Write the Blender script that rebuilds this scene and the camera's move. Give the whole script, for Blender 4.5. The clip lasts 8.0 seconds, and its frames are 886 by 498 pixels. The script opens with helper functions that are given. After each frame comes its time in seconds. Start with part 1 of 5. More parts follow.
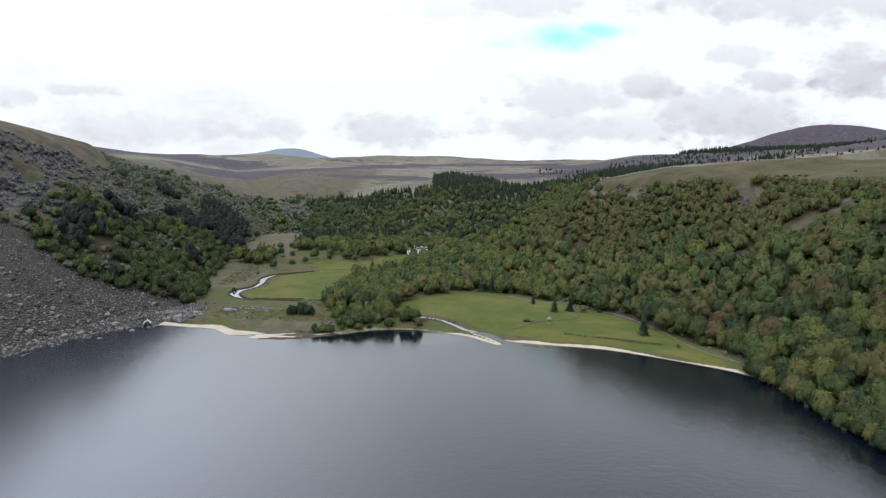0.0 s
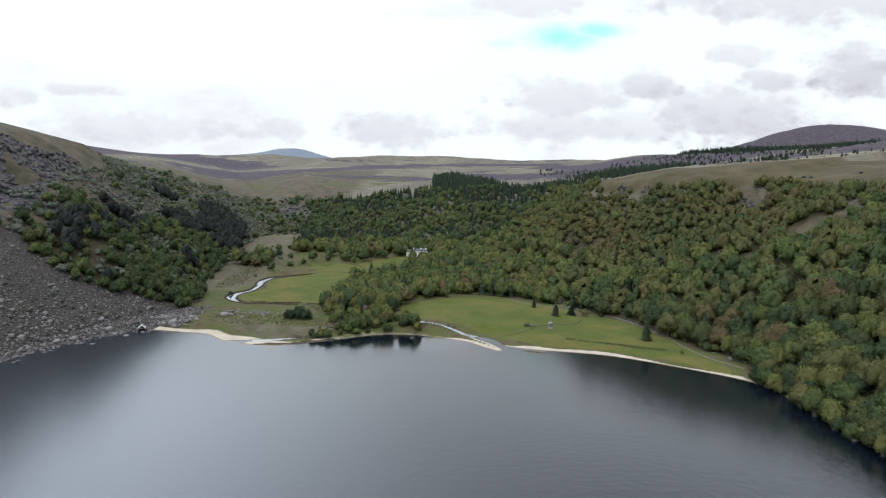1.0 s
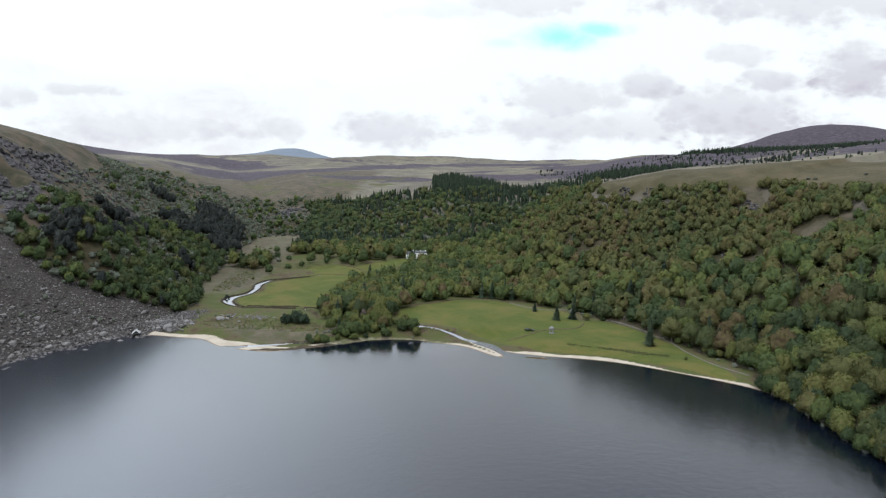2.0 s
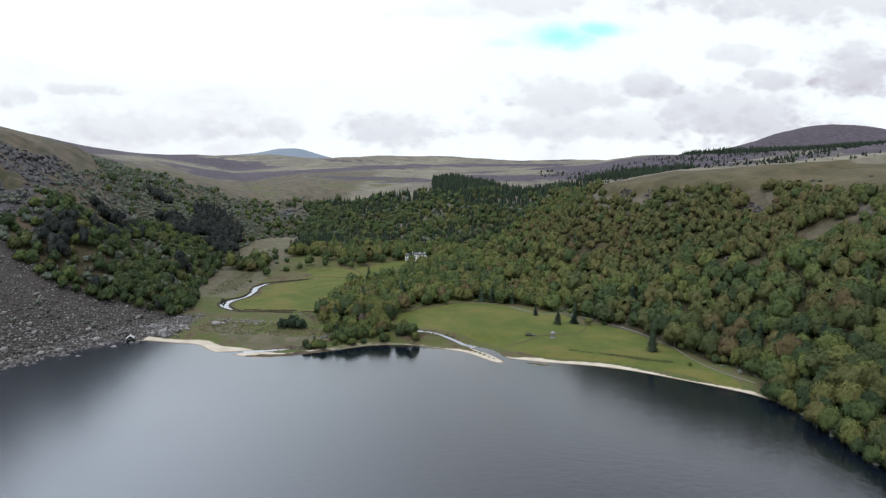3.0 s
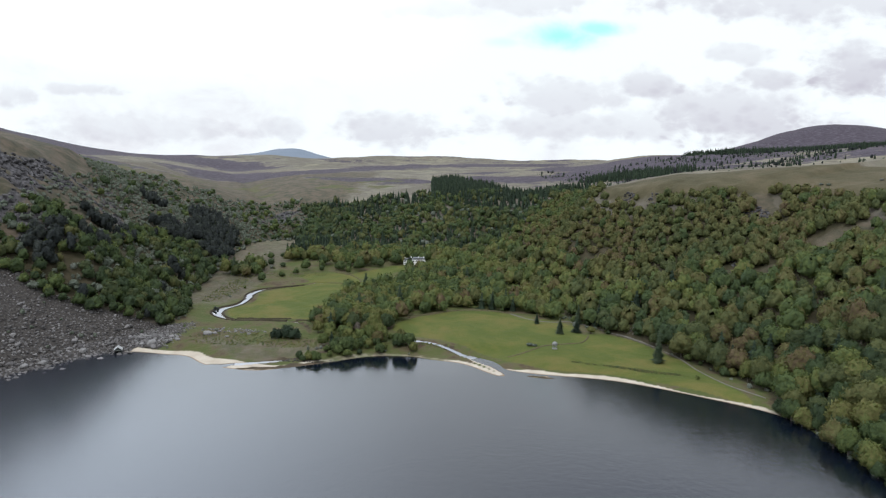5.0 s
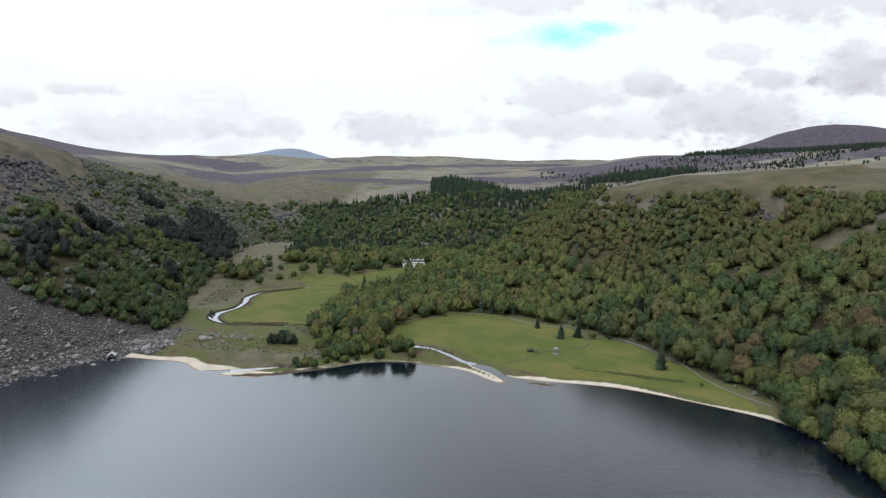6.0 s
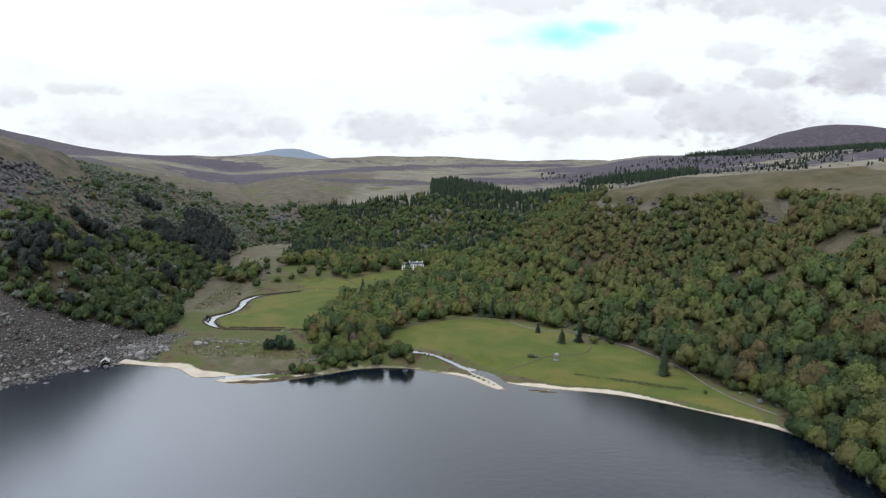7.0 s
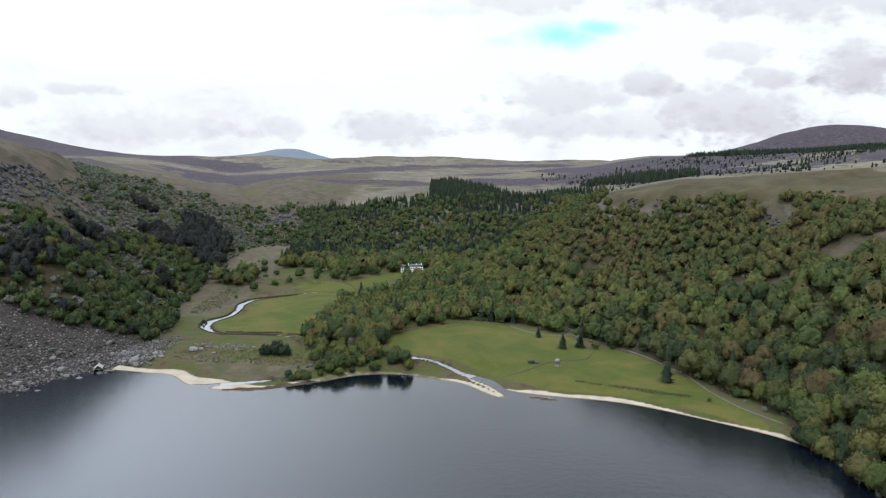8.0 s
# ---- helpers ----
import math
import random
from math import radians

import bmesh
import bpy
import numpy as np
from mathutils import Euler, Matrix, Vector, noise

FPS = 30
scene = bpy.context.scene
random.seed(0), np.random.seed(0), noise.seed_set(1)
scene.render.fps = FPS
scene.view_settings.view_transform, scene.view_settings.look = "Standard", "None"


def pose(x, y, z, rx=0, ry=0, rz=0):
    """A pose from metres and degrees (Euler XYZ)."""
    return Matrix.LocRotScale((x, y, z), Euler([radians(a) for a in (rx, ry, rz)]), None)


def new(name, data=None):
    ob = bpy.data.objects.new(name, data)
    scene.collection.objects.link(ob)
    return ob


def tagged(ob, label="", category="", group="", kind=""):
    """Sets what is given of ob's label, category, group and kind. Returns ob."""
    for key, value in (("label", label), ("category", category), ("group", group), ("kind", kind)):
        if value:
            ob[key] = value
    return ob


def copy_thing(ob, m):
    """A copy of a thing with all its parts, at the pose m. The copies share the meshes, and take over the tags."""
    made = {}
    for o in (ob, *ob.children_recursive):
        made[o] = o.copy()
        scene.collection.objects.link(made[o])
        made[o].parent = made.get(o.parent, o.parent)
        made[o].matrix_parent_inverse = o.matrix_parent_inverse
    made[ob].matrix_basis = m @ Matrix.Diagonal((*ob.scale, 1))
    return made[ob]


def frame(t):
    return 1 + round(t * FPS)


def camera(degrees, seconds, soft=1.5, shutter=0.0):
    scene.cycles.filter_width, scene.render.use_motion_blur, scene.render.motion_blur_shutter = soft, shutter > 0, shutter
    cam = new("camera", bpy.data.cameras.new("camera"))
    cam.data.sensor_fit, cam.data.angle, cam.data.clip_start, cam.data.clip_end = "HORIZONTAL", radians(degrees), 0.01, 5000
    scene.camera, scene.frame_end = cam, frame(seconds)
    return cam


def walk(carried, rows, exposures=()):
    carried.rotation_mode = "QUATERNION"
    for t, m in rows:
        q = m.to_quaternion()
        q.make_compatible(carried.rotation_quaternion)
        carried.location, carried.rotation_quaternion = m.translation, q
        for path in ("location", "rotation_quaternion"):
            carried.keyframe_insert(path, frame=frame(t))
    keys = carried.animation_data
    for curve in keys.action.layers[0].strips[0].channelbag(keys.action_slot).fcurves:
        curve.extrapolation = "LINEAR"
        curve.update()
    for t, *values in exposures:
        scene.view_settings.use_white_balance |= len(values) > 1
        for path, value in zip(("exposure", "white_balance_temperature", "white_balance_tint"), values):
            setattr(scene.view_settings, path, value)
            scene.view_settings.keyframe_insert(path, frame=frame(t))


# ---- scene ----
# Camera: a drone that flies up the lake and climbs
cam = camera(71.5, 8.0, soft=1.25)
PATH = [
    (0.0, 0.00, 0.00, 100.00, 84.677, 1.053, 0.000),
    (1.0, 0.48, 7.56, 102.02, 84.650, 1.035, 0.014),
    (2.0, 0.98, 15.00, 104.07, 84.624, 1.015, 0.025),
    (3.0, 1.49, 22.34, 106.15, 84.599, 0.993, 0.033),
    (4.0, 2.02, 29.56, 108.25, 84.576, 0.970, 0.039),
    (5.0, 2.57, 36.68, 110.38, 84.554, 0.946, 0.042),
    (6.0, 3.14, 43.68, 112.53, 84.534, 0.920, 0.042),
    (7.0, 3.73, 50.58, 114.71, 84.514, 0.893, 0.039),
    (8.0, 4.33, 57.36, 116.92, 84.496, 0.865, 0.033),
]
walk(cam, [(t, pose(x, y, z, rx, 0, rz) @ pose(0, 0, 0, 0, 0, roll)) for t, x, y, z, rx, roll, rz in PATH])

# ------------------------------------------------------------------ sky and sun
SUN_TURN, SUN_HEIGHT = radians(192), radians(60)


class Nodes:
    """Short way to wire a node tree."""

    def __init__(self, tree):
        self.tree = tree
        tree.nodes.clear()

    def add(self, kind, inputs=(), **settings):
        n = self.tree.nodes.new(kind)
        if "operation" in settings:
            n.operation, n.use_clamp = settings["operation"], settings.get("clamp", False)
        if "data_type" in settings:
            n.data_type, n.blend_type = settings["data_type"], settings["blend_type"]
        if "interpolation" in settings:
            n.interpolation_type = settings["interpolation"]
        if "attribute" in settings:
            n.attribute_name = settings["attribute"]
        for key, value in dict(inputs).items():
            if isinstance(value, bpy.types.NodeSocket):
                self.tree.links.new(value, n.inputs[key])
            else:
                n.inputs[key].default_value = value
        return n

    def math(self, op, a, b=0.0, c=0.0, clamp=False):
        n = self.add("ShaderNodeMath", {0: a, 1: b, 2: c}, operation=op, clamp=clamp)
        return n.outputs[0]

    def noise(self, vector, scale, detail=4.0, rough=0.55, distortion=0.0):
        n = self.add("ShaderNodeTexNoise", {"Vector": vector, "Scale": scale, "Detail": detail, "Roughness": rough, "Distortion": distortion})
        return n.outputs["Fac"]

    def span(self, value, lo, hi, to_lo=0.0, to_hi=1.0):
        n = self.add("ShaderNodeMapRange", {"Value": value, "From Min": lo, "From Max": hi, "To Min": to_lo, "To Max": to_hi}, interpolation="SMOOTHSTEP")
        return n.outputs["Result"]

    def mix(self, fac, a, b, blend="MIX"):
        n = self.add("ShaderNodeMix", data_type="RGBA", blend_type=blend)
        for i, v in ((0, fac), (6, a), (7, b)):
            if isinstance(v, bpy.types.NodeSocket):
                self.tree.links.new(v, n.inputs[i])
            else:
                n.inputs[i].default_value = (*v, 1) if i and len(v) == 3 else v
        return n.outputs[2]

    def ramp(self, fac, stops):
        n = self.add("ShaderNodeValToRGB", {"Fac": fac})
        while len(n.color_ramp.elements) < len(stops):
            n.color_ramp.elements.new(0.5)
        for e, (p, c) in zip(n.color_ramp.elements, stops):
            e.position, e.color = p, (*c, 1)
        return n.outputs["Color"]


def build_sky():
    world = bpy.data.worlds.new("sky")
    scene.world = world
    world.use_nodes = True
    n = Nodes(world.node_tree)
    sky = n.add("ShaderNodeTexSky")
    sky.sky_type, sky.sun_disc, sky.sun_elevation, sky.sun_rotation, sky.altitude = "NISHITA", False, SUN_HEIGHT, SUN_TURN, 300.0
    blue = n.mix(1.0, sky.outputs[0], (0.16, 0.16, 0.16), "MULTIPLY")
    d = n.add("ShaderNodeTexCoord").outputs["Generated"]
    sep = n.add("ShaderNodeSeparateXYZ", {0: d})
    # cloud cover: soft noise over all directions, wider than it is high
    flat = n.add("ShaderNodeMapping", {"Vector": d, "Scale": (1.0, 1.0, 1.8)}).outputs[0]
    big = n.noise(flat, 2.6, 5.0, 0.55, 0.2)
    fine = n.noise(flat, 9.0, 8.0, 0.60, 0.35)
    up = n.math("MAXIMUM", sep.outputs["Z"], 0.0)
    low = n.span(up, 0.02, 0.20, 1.0, 0.0)
    body = n.math("ADD", n.math("MULTIPLY", big, 0.55), n.math("MULTIPLY", fine, 0.45))
    shade = n.span(n.math("ADD", body, n.math("MULTIPLY", low, 0.06)), 0.53, 0.72)
    u = n.math("DIVIDE", sep.outputs["X"], n.math("MAXIMUM", sep.outputs["Y"], 0.05))
    v = n.math("DIVIDE", sep.outputs["Z"], n.math("MAXIMUM", sep.outputs["Y"], 0.05))
    ahead = n.span(sep.outputs["Y"], 0.2, 0.4)

    flat_uv = n.add("ShaderNodeCombineXYZ", {0: u, 1: n.math("MULTIPLY", v, 1.7), 2: 0.0}).outputs[0]
    puff = n.math("ADD", n.math("MULTIPLY", n.add("ShaderNodeTexVoronoi", {"Vector": flat_uv, "Scale": 26.0}).outputs["Distance"], 0.9), n.math("MULTIPLY", n.add("ShaderNodeTexVoronoi", {"Vector": flat_uv, "Scale": 62.0}).outputs["Distance"], 0.45))
    wisp = n.noise(flat_uv, 15.0, 7.0, 0.62, 0.3)

    def cumulus(x, z, w, t, weight, soft=0.35):
        # a heap with billowed edges, thinning out towards the base
        a = n.math("DIVIDE", n.math("SUBTRACT", u, x), w)
        b = n.math("DIVIDE", n.math("SUBTRACT", v, z), t)
        r = n.math("SQRT", n.math("ADD", n.math("MULTIPLY", a, a), n.math("MULTIPLY", b, b)))
        r = n.math("ADD", r, n.math("ADD", n.math("MULTIPLY", n.math("SUBTRACT", puff, 0.5), 0.55), n.math("MULTIPLY", n.math("SUBTRACT", wisp, 0.5), 1.9)))
        edge = n.span(r, 1.0 - soft, 1.0 + soft, 1.0, 0.0)
        deep = n.span(b, 1.1, -0.5, 0.55, 1.0)
        return n.math("MULTIPLY", n.math("MULTIPLY", n.math("MULTIPLY", edge, deep), ahead), weight)

    def cloud(x, z, w, t, weight, ragged=2.6):
        # one cumulus: an ellipse of directions, billowed by the noise
        a = n.math("DIVIDE", n.math("SUBTRACT", u, x), w)
        b = n.math("DIVIDE", n.math("SUBTRACT", v, z), t * 1.25)
        r = n.math("SQRT", n.math("ADD", n.math("MULTIPLY", a, a), n.math("MULTIPLY", b, b)))
        r = n.math("ADD", r, n.math("MULTIPLY", n.math("SUBTRACT", fine, 0.5), ragged))
        return n.math("MULTIPLY", n.math("MULTIPLY", n.span(r, 0.05, 1.25, 1.0, 0.0), ahead), weight)

    heavy = 0.0
    for spec in (
        (0.465, 0.128, 0.150, 0.052, 0.85), (0.65, 0.200, 0.078, 0.046, 1.0), (0.322, 0.172, 0.056, 0.028, 0.8), (0.20, 0.155, 0.115, 0.034, 0.6), (0.515, 0.182, 0.055, 0.020, 0.8),
        (0.465, 0.222, 0.055, 0.018, 0.5), (-0.085, 0.096, 0.090, 0.032, 0.7), (-0.26, 0.094, 0.044, 0.020, 0.5), (-0.585, 0.152, 0.055, 0.012, 0.5), (-0.70, 0.140, 0.050, 0.024, 0.5),
        (0.18, 0.108, 0.150, 0.030, 0.6), (0.32, 0.112, 0.10, 0.028, 0.5), (-0.50, 0.090, 0.16, 0.026, 0.45), (0.58, 0.312, 0.30, 0.040, 0.6), (0.12, 0.30, 0.12, 0.024, 0.4), (-0.02, 0.285, 0.10, 0.020, 0.3), (0.62, 0.10, 0.10, 0.03, 0.5),
    ):
        heavy = n.math("MAXIMUM", heavy, cumulus(*spec))
    white = n.mix(shade, (0.98, 1.05, 1.09), (0.83, 0.85, 0.91))
    heavy = n.math("MULTIPLY", heavy, n.span(puff, 0.2, 0.8, 1.05, 0.80), clamp=True)
    # sky dimmed high eastward and brightened westward, added to shape the lake's reflections
    thick = n.math("MULTIPLY", n.span(sep.outputs["X"], -0.1, 0.35), n.span(up, 0.31, 0.55))
    white = n.mix(thick, white, (0.54, 0.58, 0.67))
    glare = n.math("MULTIPLY", n.span(sep.outputs["X"], -0.65, 0.10, 1.0, 0.0), n.span(up, 0.14, 0.34))
    white = n.mix(glare, white, (2.35, 2.62, 2.90))
    # an overcast sky is brightest overhead
    white = n.mix(n.span(up, 0.50, 0.80), white, (1.62, 1.76, 1.98))
    white = n.mix(heavy, white, (0.60, 0.595, 0.68))
    gap = n.math("MAXIMUM", cloud(0.172, 0.246, 0.074, 0.020, 1.0, 2.2), cloud(0.238, 0.258, 0.05, 0.011, 0.9, 2.0))
    gap = n.math("MAXIMUM", gap, cloud(0.09, 0.235, 0.04, 0.008, 0.3, 2.0))
    both = n.mix(gap, white, n.mix(0.85, blue, (0.47, 1.12, 1.00)))
    back = n.add("ShaderNodeBackground", {"Color": both, "Strength": 1.0})
    n.add("ShaderNodeOutputWorld", {"Surface": back.outputs[0]})


build_sky()
sun = new("sun", bpy.data.lights.new("sun", "SUN"))
sun.data.energy, sun.data.angle, sun.data.color = 1.5, radians(10), (1.0, 0.985, 0.96)
sun.matrix_world = pose(0, 0, 400, 90 - math.degrees(SUN_HEIGHT), 0, 180 - math.degrees(SUN_TURN))

# ------------------------------------------------------------------ plan of the place


def catmull(points, closed=False, steps=6):
    """A smooth line through rows of numbers."""
    p = np.array(points, float)
    p = np.vstack([p[-1], p, p[0], p[1]]) if closed else np.vstack([2 * p[0] - p[1], p, 2 * p[-1] - p[-2]])
    out = []
    for i in range(1, len(p) - 2):
        for s in np.arange(steps) / steps:
            a, b, c, d = p[i - 1 : i + 3]
            out.append(0.5 * (2 * b + (c - a) * s + (2 * a - 5 * b + 4 * c - d) * s * s + (3 * b - a - 3 * c + d) * s**3))
    if not closed:
        out.append(p[-2])
    return np.array(out)


def nearest(x, y, line, closed=False):
    """Distance from each place to a line of rows (x, y, ...), and the row there."""
    a = line
    b = np.roll(line, -1, 0) if closed else line[1:]
    a = a if closed else line[:-1]
    best = np.full(x.shape, 1e18)
    row = np.zeros((len(x), line.shape[1]))
    for p, q in zip(a, b):
        v = q[:2] - p[:2]
        s = np.clip(((x - p[0]) * v[0] + (y - p[1]) * v[1]) / max(v @ v, 1e-9), 0, 1)
        dd = (x - p[0] - s * v[0]) ** 2 + (y - p[1] - s * v[1]) ** 2
        m = dd < best
        best[m] = dd[m]
        row[m] = p + s[m, None] * (q - p)
    return np.sqrt(best), row


def inside(x, y, line):
    odd = np.zeros(x.shape, bool)
    for (px, py), (qx, qy) in zip(line[:, :2], np.roll(line[:, :2], -1, 0)):
        if py != qy:
            odd ^= ((py > y) != (qy > y)) & (x < (qx - px) * (y - py) / (qy - py) + px)
    return odd


def signed(x, y, line):
    """Distance to a closed line, negative inside."""
    dist, row = nearest(x, y, line, True)
    return np.where(inside(x, y, line), -dist, dist), row


def ss(v, lo, hi):
    s = np.clip((v - lo) / (hi - lo), 0, 1)
    return s * s * (3 - 2 * s)


def hashed(ix, iy, seed):
    n = (ix.astype(np.int64) * 374761393 + iy.astype(np.int64) * 668265263 + seed * 974711) & 0x7FFFFFFF
    n = ((n ^ (n >> 13)) * 1274126177) & 0x7FFFFFFF
    return ((n ^ (n >> 16)) & 0xFFFF) / 65535.0


def vnoise(x, y, size, seed=0, octaves=4):
    """Soft noise from 0 to 1 over the plan."""
    out, amp, total = np.zeros(x.shape), 1.0, 0.0
    for o in range(octaves):
        u, v = x / size + 17.3 * o, y / size + 9.1 * o
        i, j = np.floor(u), np.floor(v)
        fu, fv = u - i, v - j
        fu, fv = fu * fu * (3 - 2 * fu), fv * fv * (3 - 2 * fv)
        a, b = hashed(i, j, seed + o), hashed(i + 1, j, seed + o)
        c, d = hashed(i, j + 1, seed + o), hashed(i + 1, j + 1, seed + o)
        out += amp * ((a + (b - a) * fu) * (1 - fv) + (c + (d - c) * fu) * fv)
        total += amp
        amp, size = amp * 0.5, size * 0.5
    return out / total


# the lake's shore, from the scree round the north beach to the wooded east side, and closed behind
LAKE = catmull([
    (-305, 120), (-268, 290), (-256, 351), (-246, 387), (-236, 405), (-229, 424), (-218, 434), (-204, 438), (-180, 433), (-163, 429), (-146, 412), (-125, 403),
    (-106, 401), (-74, 417), (-46, 435), (-18, 437), (-3, 430), (11, 425), (21, 417), (29, 406), (36, 398), (41, 398), (37, 409), (31, 421), (25, 430), (27, 435), (34, 430), (40, 420), (44, 410), (62, 402), (105, 391), (142, 367), (174, 337), (178, 300), (178, 260),
    (182, 220), (200, 100), (220, -100), (200, -350), (50, -520), (-150, -520), (-290, -350), (-320, -100),
], True)
# the foot of the slopes all round: x, y, how far the slope reaches, how high its rim is
FOOT = catmull([
    (215, -350, 190, 130), (236, -100, 180, 130), (216, 100, 175, 124), (196, 220, 170, 118), (186, 300, 165, 116), (186, 350, 165, 114), (176, 400, 175, 114), (156, 440, 188, 116),
    (128, 490, 184, 121), (110, 540, 168, 121), (98, 600, 128, 118), (80, 660, 104, 115), (55, 720, 125, 107), (25, 780, 140, 102), (-25, 830, 150, 97), (-100, 880, 150, 94),
    (-180, 915, 150, 92), (-228, 940, 200, 84), (-262, 900, 220, 124), (-262, 820, 200, 147), (-250, 730, 185, 142), (-242, 650, 175, 150), (-228, 575, 175, 155), (-206, 520, 180, 156), (-214, 470, 180, 160),
    (-236, 436, 185, 158), (-254, 390, 185, 158), (-268, 320, 205, 140), (-295, 220, 260, 95), (-320, 120, 300, 70), (-335, -100, 300, 70), (-300, -370, 260, 90), (-140, -545, 200, 130), (60, -545, 190, 130),
], True, 4)
# the streams of the valley floor: x, y, half width
RIVER = catmull([(-118, 664, 0.5), (-128, 664, 0.5), (-140, 652, 0.6), (-158, 643, 0.8), (-174, 632, 2.2), (-179, 612, 2.8), (-175, 588, 2.0), (-176, 566, 2.0), (-183, 552, 3.4), (-184, 538, 3.6), (-174, 522, 2.0), (-160, 511, 0.5), (-141, 510, 0.4), (-122, 511, 0.5), (-106, 505, 1.5), (-97, 488, 0.3), (-92, 470, 1.3), (-86, 452, 0.4), (-84, 436, 0.3), (-94, 425, 1.0), (-114, 416, 2.0), (-140, 408, 3)])
BROOK = catmull([(-60, 492, 1.4), (-38, 474, 1.5), (-17, 462, 2.0), (-4, 456, 2.1), (11, 447, 2.4), (20, 439, 2.6), (28, 430, 2.8), (34, 423, 3.0)])
# meadows
FIELD_WEST = catmull([(-176, 545), (-163, 518), (-140, 517), (-116, 518), (-98, 520), (-96, 563), (-88, 605), (-80, 662), (-92, 690), (-112, 708), (-136, 706), (-152, 692), (-136, 670), (-142, 660), (-160, 636), (-170, 612), (-165, 584), (-167, 566)], True)
FIELD_EAST = catmull([(-34, 492), (-26, 518), (-8, 536), (12, 552), (36, 556), (58, 547), (78, 532), (96, 522), (104, 500), (106, 482), (124, 484), (141, 464), (151, 437), (159, 413), (164, 380), (166, 352), (146, 373), (108, 398), (66, 409), (48, 424), (30, 444), (4, 462), (-20, 474)], True)
LAWN = catmull([(-102, 690), (-80, 686), (-60, 704), (-42, 722), (-20, 734), (-18, 750), (-54, 748), (-72, 730), (-92, 712)], True)
HILLS = (  # x, y, rise, half width across, half width along
    (-1075, 4480, 112, 330, 240), (-1500, 4300, 24, 420, 240), (1242, 2080, 85, 240, 320), (1640, 2150, 58, 260, 300), (690, 2330, 10, 170, 250), (-2650, 3000, 178, 720, 700),
    (-900, 3300, 34, 300, 260), (-300, 3550, 40, 380, 260), (150, 3650, 34, 300, 260), (520, 3300, 40, 420, 300), (-820, 760, 30, 260, 300),
)


def height(x, y):
    """The ground's height at each place (arrays)."""
    x, y = np.asarray(x, float), np.asarray(y, float)
    lake, _ = signed(x, y, LAKE)
    d, row = signed(x, y, FOOT)
    d = d + (vnoise(x, y, 70, 3, 3) - 0.5) * 16 * ss(d, 4, 40)
    wide, rim = row[:, 2], row[:, 3]
    floor = np.interp(row[:, 1], [-600, 395, 440, 500, 560, 640, 700, 760, 850, 950], [2.0, 3.0, 4.5, 6.5, 8.0, 11.0, 17.0, 23.0, 30.0, 40.0])
    mid = np.interp(y, [-600, 395, 440, 500, 560, 640, 700, 760, 850, 950], [2.0, 3.0, 4.5, 6.5, 8.0, 11.0, 17.0, 23.0, 30.0, 40.0])
    base = np.where(d > 0, floor, mid)
    s = np.clip(d, 0, None) / wide
    wall = np.where(s < 1, 0.80 * s + 0.38 * s * s - 0.18 * s**3, 1 + 0.0 * s)
    past = np.clip(d - wide, 0, None)
    east = ss(x, -20, 150)
    z = base + (rim - floor) * wall + 16 * (1 - np.exp(-past / 80)) + 238 * (1 - np.exp(-past / 2500)) - 4 * east * ss(past, 60, 180) * (1 - ss(past, 200, 500))
    # the plateau behind the hill pasture
    z += ss(x / np.maximum(y, 200), 0.20, 0.34) * ss(y, 500, 800) * (25 * ss(past, 150, 750) - 10 * ss(past, 1100, 1700))
    for hx, hy, rise, wx, wy in HILLS:
        r = ((x - hx) / wx) ** 2 + ((y - hy) / wy) ** 2
        z += rise * np.exp(-(r ** (0.72 if hy > 4400 else 1.0)))
    # the stream's gorge that cuts into the north-west moor
    gorge, grow = nearest(x, y, GORGE)
    z -= grow[:, 2] * np.exp(-((gorge / grow[:, 3]) ** 2))
    # crags, hummocks and moor swells
    z += (vnoise(x, y, 38, 5, 4) - 0.5) * 11 * ss(d, 12, 60) * (1 - ss(past, 0, 60) * 0.75)
    cliff, crow = nearest(x, y, CLIFF)
    rocky = ss(1 - cliff / crow[:, 2], -0.3, 0.5)
    z += rocky * (np.abs(vnoise(x, y, 15, 15, 3) - 0.5) * 16 - 2.0 + 3.5 * (vnoise(x, y, 7, 16, 2) - 0.5))
    z += (vnoise(x, y, 420, 8, 4) - 0.5) * 34 * ss(past, 250, 1300)
    z += (vnoise(x, y, 26, 11, 3) - 0.5) * 1.3 * ss(lake, 4, 40)
    # beach and lake bed
    shore = ss(lake, 0, 18)
    z = np.where(lake < 18, z * shore + np.clip(lake, -40, 18) * 0.13 * (1 - shore), z)
    bar = np.exp(-(((x + 112) / 40) ** 4) - ((y - 413) / 17) ** 4) * ss(lake, 0, 1)
    bar = np.maximum(bar, np.exp(-(((x - 24) / 30) ** 4) - ((y - 430) / 20) ** 4) * ss(lake, 0, 1))
    z = z * (1 - bar) + np.minimum(z, 0.55) * bar
    z = np.maximum(z, 0.32 - 0.5 * (((x - 62) / 11) ** 2 + ((y - 396 + 0.25 * (x - 62)) / 3.5) ** 2))
    for line, deep in ((RIVER, 1.3), (BROOK, 1.0)):
        near, r = nearest(x, y, line)
        z -= deep * (1 - ss(near, r[:, 2] * 0.6, r[:, 2] * 1.2 + 0.6)) * (1.4 - 0.4 * ss(lake, 4, 20))
    return z


